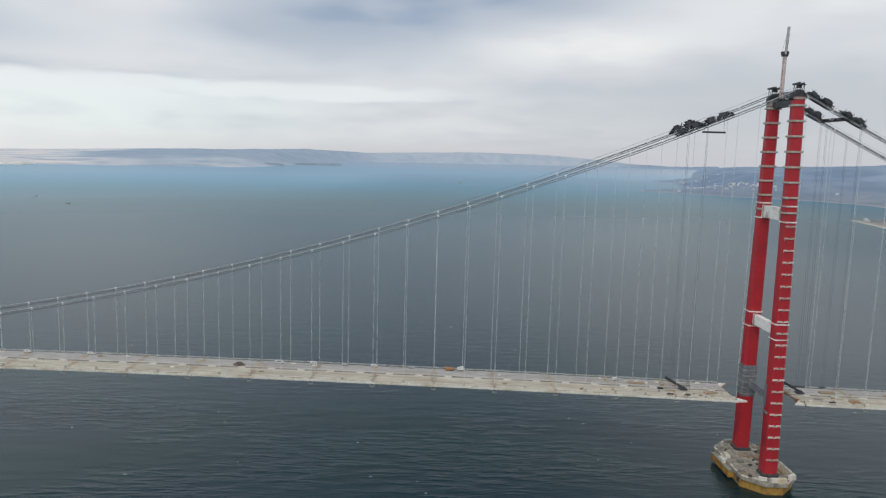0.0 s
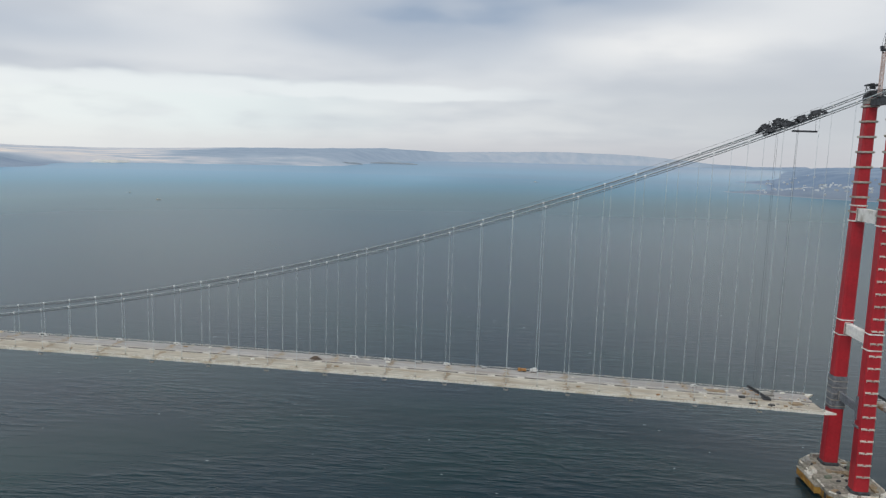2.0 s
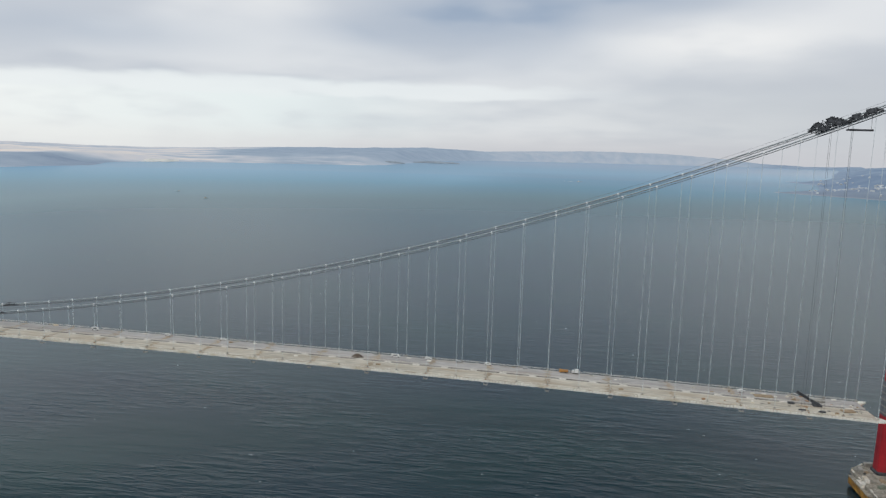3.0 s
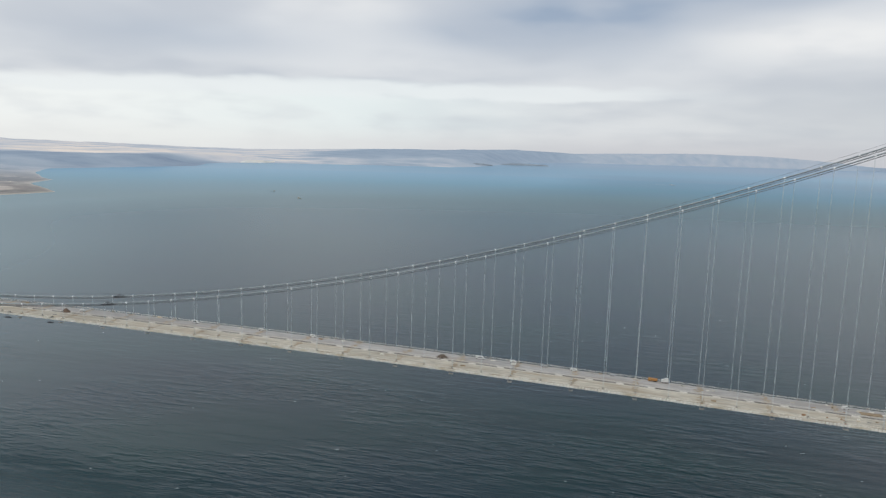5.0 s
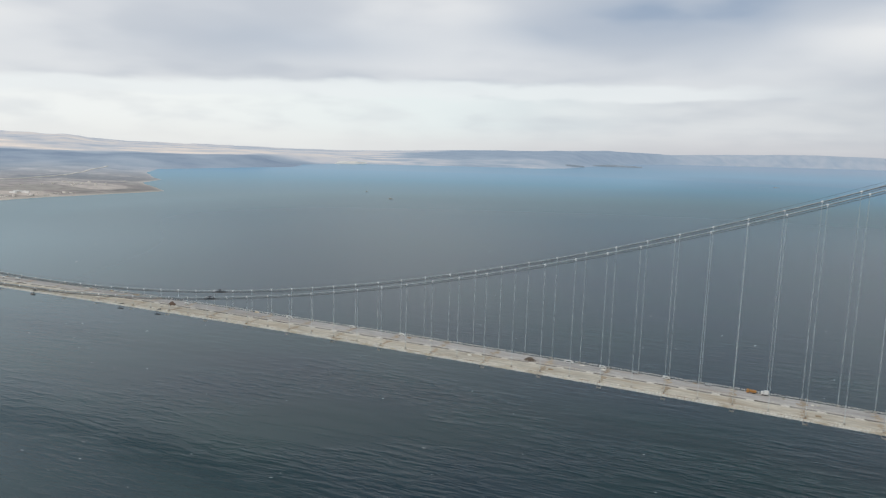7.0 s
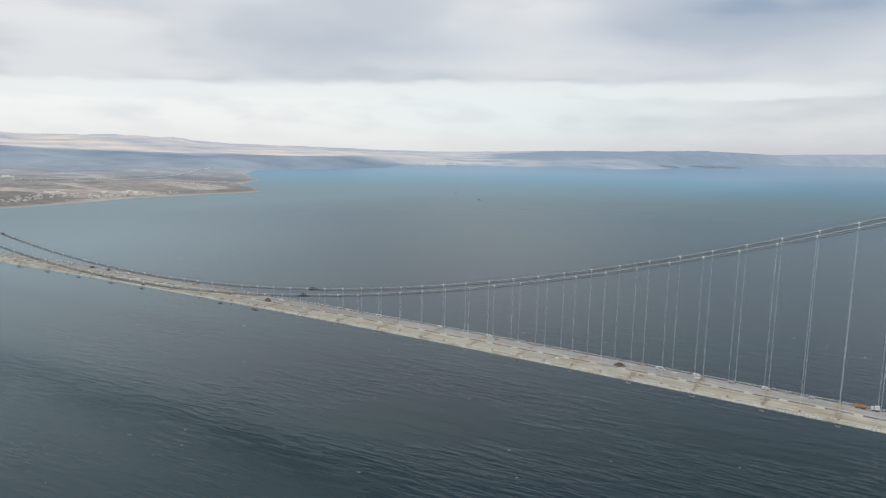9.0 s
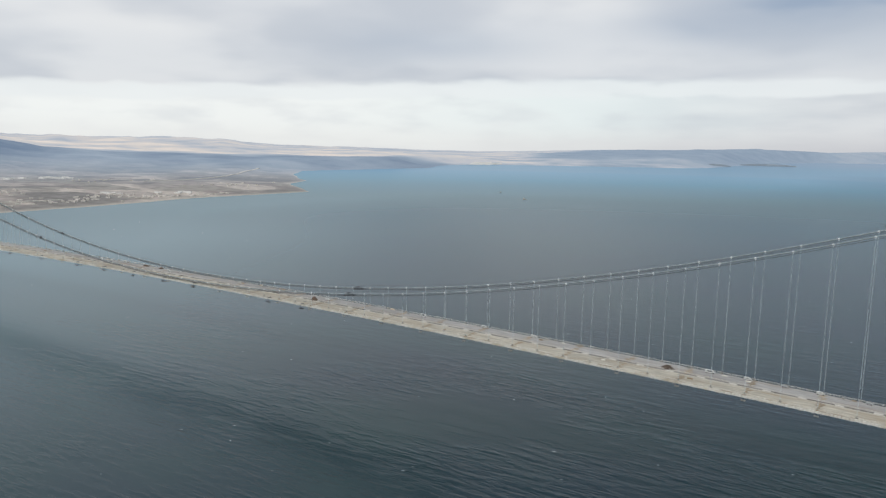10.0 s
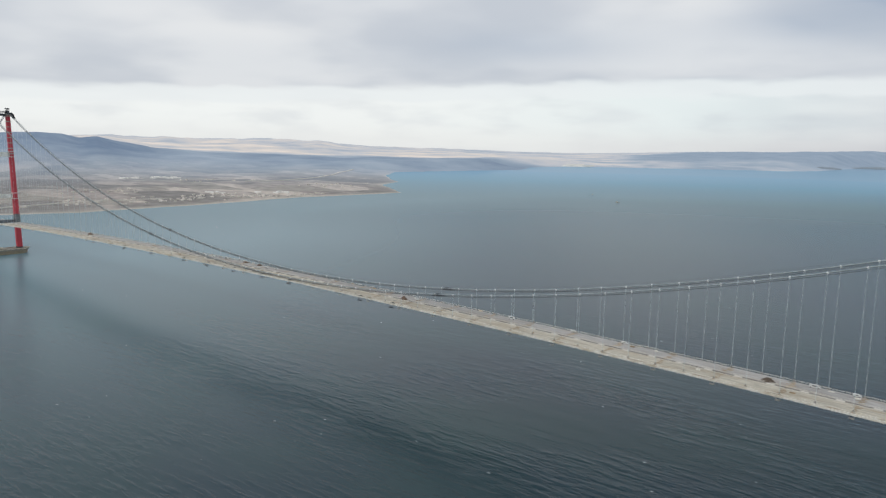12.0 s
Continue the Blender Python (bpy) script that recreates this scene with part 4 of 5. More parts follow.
for side in (-1, 1):
    t = thing("main_cable", "grey main suspension cable with a hanging work catwalk", "bridge cable", group="main cables")
    y = CABLE_Y * side
    part("cable", curve_tube(CABLE_XS, y, 0, 0.48), CABLE, t, smooth=True)
    tagged(part("catwalk", catwalk_floor(y), CATWALK, t, "wire-mesh catwalk under the cable"), kind="stuff")
    tagged(part("catwalk_railing", catwalk_posts(y), CATWALK, t), kind="stuff")
    for yy in (-2, 2):
        part("handrail", curve_tube(CABLE_XS, y + yy, -0.1, 0.08, 4), CATWALK, t)
        part("catwalk_rope", curve_tube(CABLE_XS, y + yy, -1.7, 0.10, 4), CATWALK, t)
    part("hauling_rope", curve_tube(CABLE_XS, y + 1.2, 2.6, 0.07, 4), DARK_STEEL, t)

# ---------------------------------------------------------------- hangers
bm = bmesh.new()
bar(bm, (0, 0, 0), (0, 0, -1), 0.066, 5)
ROPE_MESH = finish(bm, "rope", ROPE)
bm = bmesh.new()
ring8 = [i * math.pi / 4 for i in range(8)]
loft(bm, [[(x, r * math.cos(q), r * math.sin(q)) for q in ring8] for x, r in ((-0.75, 0.48), (-0.6, 0.54), (0.6, 0.54), (0.75, 0.48))])
box(bm, -0.5, 0.5, -0.2, 0.2, -0.95, -0.5)
box(bm, -0.6, 0.6, -0.3, 0.3, 0.6, 0.8)
CLAMP_MESH = finish(bm, "clamp", material("white_clamp", (0.82, 0.84, 0.85), 0.5, vary=0.08))
SOCKET_MESH = finish(shape((-0.9, 0.9, -0.35, 0.35, -0.2, 1.0), (-0.34, -0.06, -0.25, 0.25, 1.0, 1.7), (0.06, 0.34, -0.25, 0.25, 1.0, 1.7)), "socket", GREY_STEEL)


def hanger(x, y):
    top, bottom = cable_z(x), deck_z(x)
    t = thing("hanger", "pair of pale steel hanger ropes from cable to deck", "bridge hanger", pose(x, y, top), "hangers of the bridge")
    for dx in (-0.2, 0.2):
        part("rope", ROPE_MESH, None, t, m=Matrix.LocRotScale((dx, 0, -0.8), None, (1, 1, top - bottom - 0.8)))
    s = (cable_z(x + 1) - cable_z(x - 1)) / 2
    part("clamp", CLAMP_MESH, None, t, "white cable clamp", m=pose(0, 0, 0, 0, -math.degrees(math.atan(s)), 0))
    part("socket", SOCKET_MESH, None, t, m=pose(0, 0, bottom - top))


for x in HANGER_X + [27.5 + PANEL * i for i in range(20)] + [-SPAN - 27.5 - PANEL * i for i in range(20)]:
    for s in (-1, 1):
        hanger(x, CABLE_Y * s)

# ---------------------------------------------------------------- deck
SEG = 48.0
HALF = SEG / 2 - 0.1


def loft_x(prof, half=HALF):
    bm = bmesh.new()
    loft(bm, [[(x, y, z) for y, z in prof] for x in (-half, half)])
    bmesh.ops.recalc_face_normals(bm, faces=bm.faces)
    return bm


def mirror(prof):
    return [(-y, z) for y, z in prof]


SLAB = [(-19.0, 0), (-1.6, 0), (-1.6, -3.4), (-15.5, -3.4), (-21.0, -1.6), (-19.0, -0.6)]
EDGE = [(-22.6, -1.25), (-22.3, -0.9), (-19.01, 0.02), (-19.01, -0.58), (-21.01, -1.58), (-22.3, -1.6)]
PALE_DECK = material("pale_deck", (0.68, 0.65, 0.60), 0.85, vary=0.14)
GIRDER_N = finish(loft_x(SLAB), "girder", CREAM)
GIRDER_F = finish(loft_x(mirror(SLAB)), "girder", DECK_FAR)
# base darkened for shade behind the white edge plates, with stains besides
NOSE = material("stained_shaded_nose", (0.60, 0.565, 0.49), 0.7, scale=0.9, vary=0.3, stain=(0.36, 0.29, 0.21), stain_scale=0.12)
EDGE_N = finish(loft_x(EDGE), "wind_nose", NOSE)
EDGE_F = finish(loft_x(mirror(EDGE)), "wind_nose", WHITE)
# sheet added over the girder face, coloured dark for shade in the gap
WEB = finish(shape((-HALF, HALF, 1.5, 1.596, -3.38, -0.02)), "median_shade_web", material("shaded_web_steel", (0.36, 0.345, 0.33), 0.8, scale=0.5, vary=0.3, stain=(0.17, 0.15, 0.13), stain_scale=0.1))
CROSS = finish(shape((-2.9, 2.9, -1.596, 1.596, -2.6, 0.05)), "cross_girder", PALE_DECK)


def railing(y, side):
    bm = bmesh.new()
    for k in range(25):
        x = -HALF + 0.3 + k * (2 * HALF - 0.6) / 24
        box(bm, x - 0.06, x + 0.06, y - 0.06, y + 0.06, 0, 1.25)
    for z in (0.45, 0.85, 1.2):
        box(bm, -HALF, HALF, y - 0.05, y + 0.05, z, z + 0.09)
    return bm


def vane_plates():
    """Short upright plates along the outer nose, one by one."""
    bm = bmesh.new()
    r = random.Random(3)
    for k in range(20):
        x = -HALF + 1.0 + k * 2.42
        box(bm, x, x + 1.9 + r.uniform(-0.25, 0.25), -22.78, -22.35, -1.55 + r.uniform(-0.15, 0.1), 0.05 + r.uniform(-0.2, 0.3))
    return bm


def crash_barrier(y):
    bm = bmesh.new()
    box(bm, -HALF, HALF, y - 0.25, y + 0.25, 0.004, 0.12)
    for k in range(13):
        x = -HALF + 0.5 + k * 3.9
        box(bm, x - 0.08, x + 0.08, y - 0.1, y + 0.1, 0.12, 0.7)
    box(bm, -HALF, HALF, y - 0.06, y + 0.06, 0.6, 0.75)
    return bm


def joint(side):
    """The unfinished site joint between two segments: a scuffed rusty strip with its cover plates."""
    bm = bmesh.new()
    r = random.Random(7 + side)
    for k in range(9):
        y0 = 2.6 + 1.8 * k
        w = r.uniform(0.1, 0.55)
        if r.random() < 0.3:
            continue
        a, b = sorted((side * y0, side * (y0 + 1.7)))
        box(bm, -w + r.uniform(-0.3, 0.3), w * 0.6, a, b, 0.004, 0.03 + r.uniform(0, 0.04))
    return bm


def joint_stain(side, seed):
    """Trodden rust and grit spread unevenly over a joint, thin on the plating."""
    r, bm = random.Random(seed), bmesh.new()
    for k in range(26):
        cy, cx = side * r.uniform(2.2, 18.6), r.gauss(0, 1.3)
        a, b = r.uniform(0.5, 2.6), r.uniform(0.5, 1.8)
        z = 0.006 + 0.002 * k
        rim = [bm.verts.new((cx + a * math.cos(q) * r.uniform(0.5, 1.15), max(-18.9, min(18.9, cy + b * math.sin(q) * r.uniform(0.5, 1.15))), z)) for q in [2 * math.pi * i / 11 for i in range(11)]]
        top = bm.verts.new((cx, cy, z + 0.015))
        for i in range(11):
            bm.faces.new((rim[i], rim[(i + 1) % 11], top))
    return bm


def joint_platform():
    """A small hanging cradle under the nose at a site joint."""
    bm = shape((-1.6, 1.6, -23.4, -20.5, -3.9, -3.7))
    for x in (-1.5, 1.5):
        bar(bm, (x, -23.3, -3.8), (x, -22.2, -0.9), 0.09, 4)
        bar(bm, (x, -20.6, -3.8), (x, -20.9, -1.7), 0.09, 4)
    box(bm, -1.6, 1.6, -23.45, -23.35, -3.7, -2.8)
    return bm


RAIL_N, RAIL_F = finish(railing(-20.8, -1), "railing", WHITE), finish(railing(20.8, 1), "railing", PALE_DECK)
VANES = finish(vane_plates(), "edge_plating", material("white_edge_plate", (0.84, 0.82, 0.76), 0.6, scale=0.9, vary=0.14, stain=(0.58, 0.50, 0.38), stain_scale=0.07))
GRIT = material("rusty_grit", (0.37, 0.295, 0.215), 0.95, scale=0.9, vary=0.35, stain=(0.45, 0.40, 0.33), stain_scale=0.3, per_object=0.15)
STAINS = [(finish(joint_stain(-1, 40 + k), "joint_stain", GRIT), finish(joint_stain(1, 50 + k), "joint_stain", GRIT)) for k in range(5)]
BARRIER_N, BARRIER_F = finish(crash_barrier(-3.0), "crash_barrier", PALE_DECK), finish(crash_barrier(3.0), "crash_barrier", PALE_DECK)
JOINT_N, JOINT_F = finish(joint(-1), "site_joint", material("rust_scuffed_tan", (0.40, 0.31, 0.21), 0.9, scale=0.8, vary=0.3)), finish(joint(1), "site_joint", material("scuffed_tan", (0.38, 0.34, 0.30), 0.9, vary=0.3))
CRADLE = finish(joint_platform(), "joint_cradle", GREY_STEEL)
RUSTY_NOSE = finish(shape((-0.45, 0.45, -22.7, -19.6, -1.4, 0.12), (-0.8, 0.6, -20.2, -19.4, 0.1, 0.25)), "joint_plate", RUST)


def segment(x):
    s = (deck_z(x + 10) - deck_z(x - 10)) / 20
    t = thing("deck_segment", "pale steel deck segment with rust-stained joints", "bridge deck", pose(x, 0, deck_z(x), 0, -math.degrees(math.atan(s)), 0), "deck segments")
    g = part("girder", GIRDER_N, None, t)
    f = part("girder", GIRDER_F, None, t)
    part("median_shade_web", WEB, None, f, "web sheet darkened for the open median's shade")
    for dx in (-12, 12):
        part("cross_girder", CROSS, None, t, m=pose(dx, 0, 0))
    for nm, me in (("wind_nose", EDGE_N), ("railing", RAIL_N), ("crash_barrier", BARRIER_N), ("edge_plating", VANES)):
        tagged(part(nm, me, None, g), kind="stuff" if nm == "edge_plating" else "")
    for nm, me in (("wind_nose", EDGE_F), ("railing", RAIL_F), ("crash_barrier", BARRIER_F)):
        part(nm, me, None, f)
    part("site_joint", JOINT_N, None, g, "rusty unfinished joint", m=pose(-24, 0, 0.01))
    part("site_joint", JOINT_F, None, f, "scuffed tan joint", m=pose(-24, 0, 0.01))
    near_stain, far_stain = STAINS[int(abs(x) / SEG) % 5]
    part("joint_stain", near_stain, None, g, "brown grit trodden over the joint", m=pose(-24, 0, 0.01))
    part("joint_stain", far_stain, None, f, "brown grit trodden over the joint", m=pose(-24, 0, 0.01))
    part("joint_plate", RUSTY_NOSE, None, g, "rust-brown joint plate", m=pose(-24, 0, 0))
    part("joint_cradle", CRADLE, None, g, m=pose(-24, 0, 0))
    return t


for x in [MID + SEG * i for i in range(-20, 21)] + [51 + SEG * i for i in range(15)] + [-SPAN - 51 - SEG * i for i in range(15)]:
    segment(x)


def deck_end(x, s):
    """The raw end of the deck beside a tower: its nose runs out to a point."""
    t = thing("deck_end", "pointed pale steel nose at the unfinished deck end", "bridge deck", pose(x, 0, deck_z(x)), "deck ends")
    for side in (-1, 1):
        bm = bmesh.new()
        tri = [(0, side * 12.0), (0, side * 22.4), (s * 8.0, side * 21.8)]
        if s * side > 0:
            tri = tri[::-1]
        loft(bm, [[(px, py, z) for px, py in tri] for z in (-1.5, -0.1)])
        bmesh.ops.recalc_face_normals(bm, faces=bm.faces)
        part("nose", bm, WHITE, t)
    part("bulkhead", shape((*sorted((0, s * 0.3)), -18, -4.6, -3.3, -0.2), (*sorted((0, s * 0.3)), 4.6, 18, -3.3, -0.2)), RUST, t)


for x, s in ((-27.3, 1), (26.9, -1), (-SPAN + 27.3, -1), (-SPAN - 26.9, 1)):
    deck_end(x, s)

# ---------------------------------------------------------------- things on the deck
def wheels(t, xs, y, r):
    for x in xs:
        for s in (-1, 1):
            bm = bmesh.new()
            bar(bm, (x, s * (y - 0.3), r), (x, s * y, r), r, 10)
            part("wheel", bm, TYRE, t)


def van(x, y, turn=0, mat=None, label="white van parked on the deck", name="van", lx=5.6, h=2.3):
    t = thing(name, label, name.replace("_", " "), pose(x, y, deck_z(x) + 0.01, 0, 0, turn), "vehicles on the deck")
    bm = bmesh.new()
    n = lx / 2
    prof = [(-n, 0.45), (n, 0.45), (n, 1.1), (n - 0.9, 1.25), (n - 1.7, h), (-n + 0.15, h), (-n, h - 0.3)]
    loft(bm, [[(px, yy, z) for px, z in prof] for yy in (-1.0, 1.0)])
    bmesh.ops.recalc_face_normals(bm, faces=bm.faces)
    part("body", bm, mat or WHITE_CAR, t)
    part("windows", shape((-n + 1.9, n - 2.1, -1.015, 1.015, 1.45, h - 0.45)), GLASS_DARK, t)
    wheels(t, (-n + 1.0, n - 1.0), 1.02, 0.42)


def lorry(x, y, cab, load, label, turn=0, lx=8.0, hb=2.9):
    t = thing("lorry", label, "lorry", pose(x, y, deck_z(x) + 0.01, 0, 0, turn), "vehicles on the deck")
    n = lx / 2
    part("cab", shape((n - 2.0, n, -1.2, 1.2, 0.7, 3.0)), cab, t)
    part("windscreen", shape((n + 0.003, n + 0.05, -1.05, 1.05, 1.8, 2.7)), GLASS_DARK, t)
    part("chassis", shape((-n, n - 2.02, -0.6, 0.6, 0.7, 1.05)), DARK_STEEL, t)
    part("load_body", shape((-n, n - 2.3, -1.25, 1.25, 1.06, 1.06 + hb)), load, t)
    wheels(t, (-n + 0.9, -n + 2.2, n - 1.2), 1.25, 0.5)


WHITE_CAR = material("white_car_paint", (0.66, 0.66, 0.65), 0.35, vary=0.04, bump=0)
SILVER = material("silver_car_paint", (0.45, 0.46, 0.47), 0.3, 0.4, vary=0.05, bump=0)
lorry(-254.5, 17.0, ORANGE, ORANGE, "orange lorry crane parked by the far railing", 180, 7.0, 1.5)
lorry(-245.2, 17.2, WHITE_CAR, WHITE_CAR, "white box lorry parked behind the orange one", 180, 5.4, 2.7)
van(-396.0, 15.5, 0, None, "long white minibus parked on the deck", "minibus", 7.6, 2.7)
van(-368.0, 17.2, 0)
van(-317.3, 17.2, 0)
van(-552.7, 17.2, 0)
van(-605.0, 17.0, 0)
van(-115.3, 13.7, 20)
van(-286, 17.0, 0, SILVER, "silver car parked on the deck", "car", 4.4, 1.6)
van(-342, 17.2, 0, SILVER, "silver car parked on the deck", "car", 4.4, 1.6)
van(-674.5, 15.0, 0, None, "white lorry-like van on the deck", "van", 7.0, 3.0)
van(-1056.5, 11.4, 0)
van(-1074.0, 8.0, 0)
van(-1180.9, 15.0, 0, None, "white box van on the deck", "van", 6.5, 3.0)
van(-799.0, 9.5, 0)
for i, x in enumerate((-1210, -1236, -1275)):
    van(x, 12 + i, 0)


def rubble_heap(x, y, lx, ly, h, label, seed, mat=None):
    """A loose heap: an uneven mound with lumps on it."""
    r, bm = random.Random(seed), bmesh.new()
    rings = []
    for k in range(6):
        q = k / 6
        rings.append([(lx * (1 - q ** 1.3) * math.cos(th) * (1 + 0.16 * noise.noise((k, th, seed))), ly * (1 - q ** 1.3) * math.sin(th) * (1 + 0.16 * noise.noise((k, th, seed + 3))), h * q + 0.25 * noise.noise((th * 2, k, seed))) for th in [2 * math.pi * i / 18 for i in range(18)]])
    loft(bm, rings)
    t = thing("rubble_heap", label, "heap", pose(x, y, deck_z(x)), "heaps on the deck")
    part("mound", bm, mat or BROWN, t)
    bm = bmesh.new()
    for k in range(40):
        q, th = r.random() ** 0.5, r.uniform(0, 6.28)
        c = Vector((lx * q * math.cos(th), ly * q * math.sin(th), h * (1 - q ** 0.8) * 0.92))
        w = r.uniform(0.2, 0.6)
        box(bm, c.x - w, c.x + w, c.y - w * 0.7, c.y + w * 0.7, c.z - 0.2, c.z + w)
    tagged(part("lumps", bm, mat or BROWN, t), kind="stuff")


rubble_heap(-427.0, 5.5, 5.2, 3.0, 3.4, "dark brown heap of scrap on the deck", 1, material("brown_scrap", (0.115, 0.088, 0.07), 0.95, scale=1.5, vary=0.5))
rubble_heap(-811.0, 1.0, 4.6, 3.2, 4.4, "dark brown heap of material on the deck", 2)
rubble_heap(-1134.0, 15.0, 6, 2.4, 2.6, "dark brown material on the deck", 3)
rubble_heap(-1100.0, 14.5, 4, 2.4, 2.8, "dark brown material on the deck", 4)
rubble_heap(-1620.0, 10.0, 8, 4, 4.2, "dark material pile on the deck", 5)


def plate_stack(x, y, lx, ly, h, mat, label, turn=0):
    t = thing("material_stack", label, "material stack", pose(x, y, deck_z(x) + 0.004, 0, 0, turn), "stacks on the deck")
    n = max(2, int(h / 0.35))
    for k in range(n):
        o = 0.25 * math.sin(k * 2.3 + x)
        part("layer", shape((-lx / 2 + o, lx / 2 + o, -ly / 2, ly / 2, k * h / n, (k + 0.86) * h / n)), mat, t)


rk = random.Random(21)
for i in range(64):
    x = rk.uniform(-1500, -40)
    y = rk.choice((rk.uniform(-16, -7), rk.uniform(7, 18), rk.uniform(14, 19)))
    mt, lb = rk.choice(((GREY_STEEL, "grey steel plates stacked on the deck"), (TAN, "tan timber stacked on the deck"), (WHITE, "white bundles stacked on the deck"), (SLAB_GREY, "pale shutter boards stacked on the deck")))
    plate_stack(x, y, rk.uniform(1.5, 5), rk.uniform(1.0, 2.2), rk.uniform(0.4, 1.3), mt, lb, rk.uniform(-12, 12))
plate_stack(-82.8, -2.7, 4.6, 2.6, 1.4, DARK_STEEL, "dark steel frames stacked near the deck end")
plate_stack(-100, 8, 14, 5, 0.8, TAN, "rusty tan sheets near the deck end")
plate_stack(-60, 10, 10, 6, 1.2, GREY_STEEL, "grey steel sheets near the deck end")
plate_stack(-44, -8, 9, 5, 1.0, TAN, "tan sheets near the deck end", 12)
plate_stack(44, -9, 6, 3, 1.2, GREY_STEEL, "grey steel frames near the side span's end", 8)
plate_stack(60, 8, 12, 5, 1.2, TAN, "tan sheets on the side span", 4)
plate_stack(72, -12, 8, 4, 1.0, RUST, "rusty steel on the side span", 2)


def derrick(x, y, dx, dz, label):
    """A lifting derrick: winch base, backstay and a heavy inclined boom."""
    t = thing("lifting_derrick", label, "derrick", pose(x, y, deck_z(x)), "derricks at the deck ends")
    part("base", shape((-3, 3, -2.5, 2.5, 0.004, 1.4), (-1.6, 1.6, -1.6, 1.6, 1.4, 2.6)), DARK_STEEL, t)
    bm = bmesh.new()
    truss(bm, (0, 0, 1.6), (dx, 2.0, dz), 1.5, 10, 0.22)
    bar(bm, (0, 0, 1.6), (dx, 2.0, dz), 0.55, 6)
    part("boom", bm, DARK_STEEL, t)
    bm = bmesh.new()
    bar(bm, (-dx * 0.25, 0, 1.0), (dx, 2.0, dz), 0.07, 4)
    part("stay", bm, DARK_STEEL, t)


derrick(-64.0, -2.0, -14.5, 9.6, "dark steel lifting derrick with an inclined boom near the deck end")
derrick(35.5, 4.5, -14.0, 9.4, "dark steel lifting derrick on the side span's end")


def edge_cradle(x, label):
    """A dark inspection cradle hung over the near edge of the deck."""
    t = thing("edge_cradle", label, "cradle", pose(x, -23.2, deck_z(x)), "cradles on the deck's edge")
    part("floor", shape((-3.2, 3.2, -2.0, 0.4, -4.4, -4.1)), DARK_STEEL, t)
    bm = bmesh.new()
    for px in (-3, -1, 1, 3):
        bar(bm, (px, -1.9, -4.3), (px, -1.9, -2.9), 0.1, 4)
        bar(bm, (px, 0.2, -4.3), (px, 1.4, 0.4), 0.12, 4)
    bar(bm, (-3, -1.9, -2.9), (3, -1.9, -2.9), 0.1, 4)
    part("frame", bm, DARK_STEEL, t)
    part("arm", shape((-0.4, 0.4, -1.0, 3.0, 0.6, 1.1), (-0.4, 0.4, 2.2, 3.0, 0.004, 0.6)), DARK_STEEL, t)


for x in (-806, -856, -985, -1042, -1105, -1170, -1235, -1330, -1420, -1530):
    edge_cradle(x, "dark inspection cradle hung over the deck's edge")

rq = random.Random(21)
for i in range(74):
    x = rq.choice((rq.uniform(-150, -32), rq.uniform(31, 130), rq.uniform(-32 - 55, -32)))
    y = rq.choice((-1, 1)) * rq.uniform(3.8, 18)
    mt, lb, size = rq.choice(((WHITE, "white bundle lying on the deck", 1.3), (RUST, "rusty plates lying on the deck", 1.2), (SLAB_GREY, "pale shutter boards lying on the deck", 1.2), (GREY_STEEL, "grey steel plates lying on the deck", 1.4), (TAN, "tan timber lying on the deck", 1.3), (WHITE, "white bundle lying on the deck", 1.0)))
    t = thing("deck_material", lb, "site material", pose(x, y, deck_z(x) + 0.02, 0, 0, rq.uniform(-20, 20)), "material on the deck")
    lx, ly, h = rq.uniform(0.8, 2.6) * size, rq.uniform(0.7, 1.6) * size, rq.uniform(0.3, 1.1)
    part("stack", shape((-lx / 2, lx / 2, -ly / 2, ly / 2, 0, h * 0.6)), mt, t)
    part("top_layer", shape((-lx / 2.6, lx / 2.2, -ly / 2.3, ly / 2.6, h * 0.6, h)), mt, t)

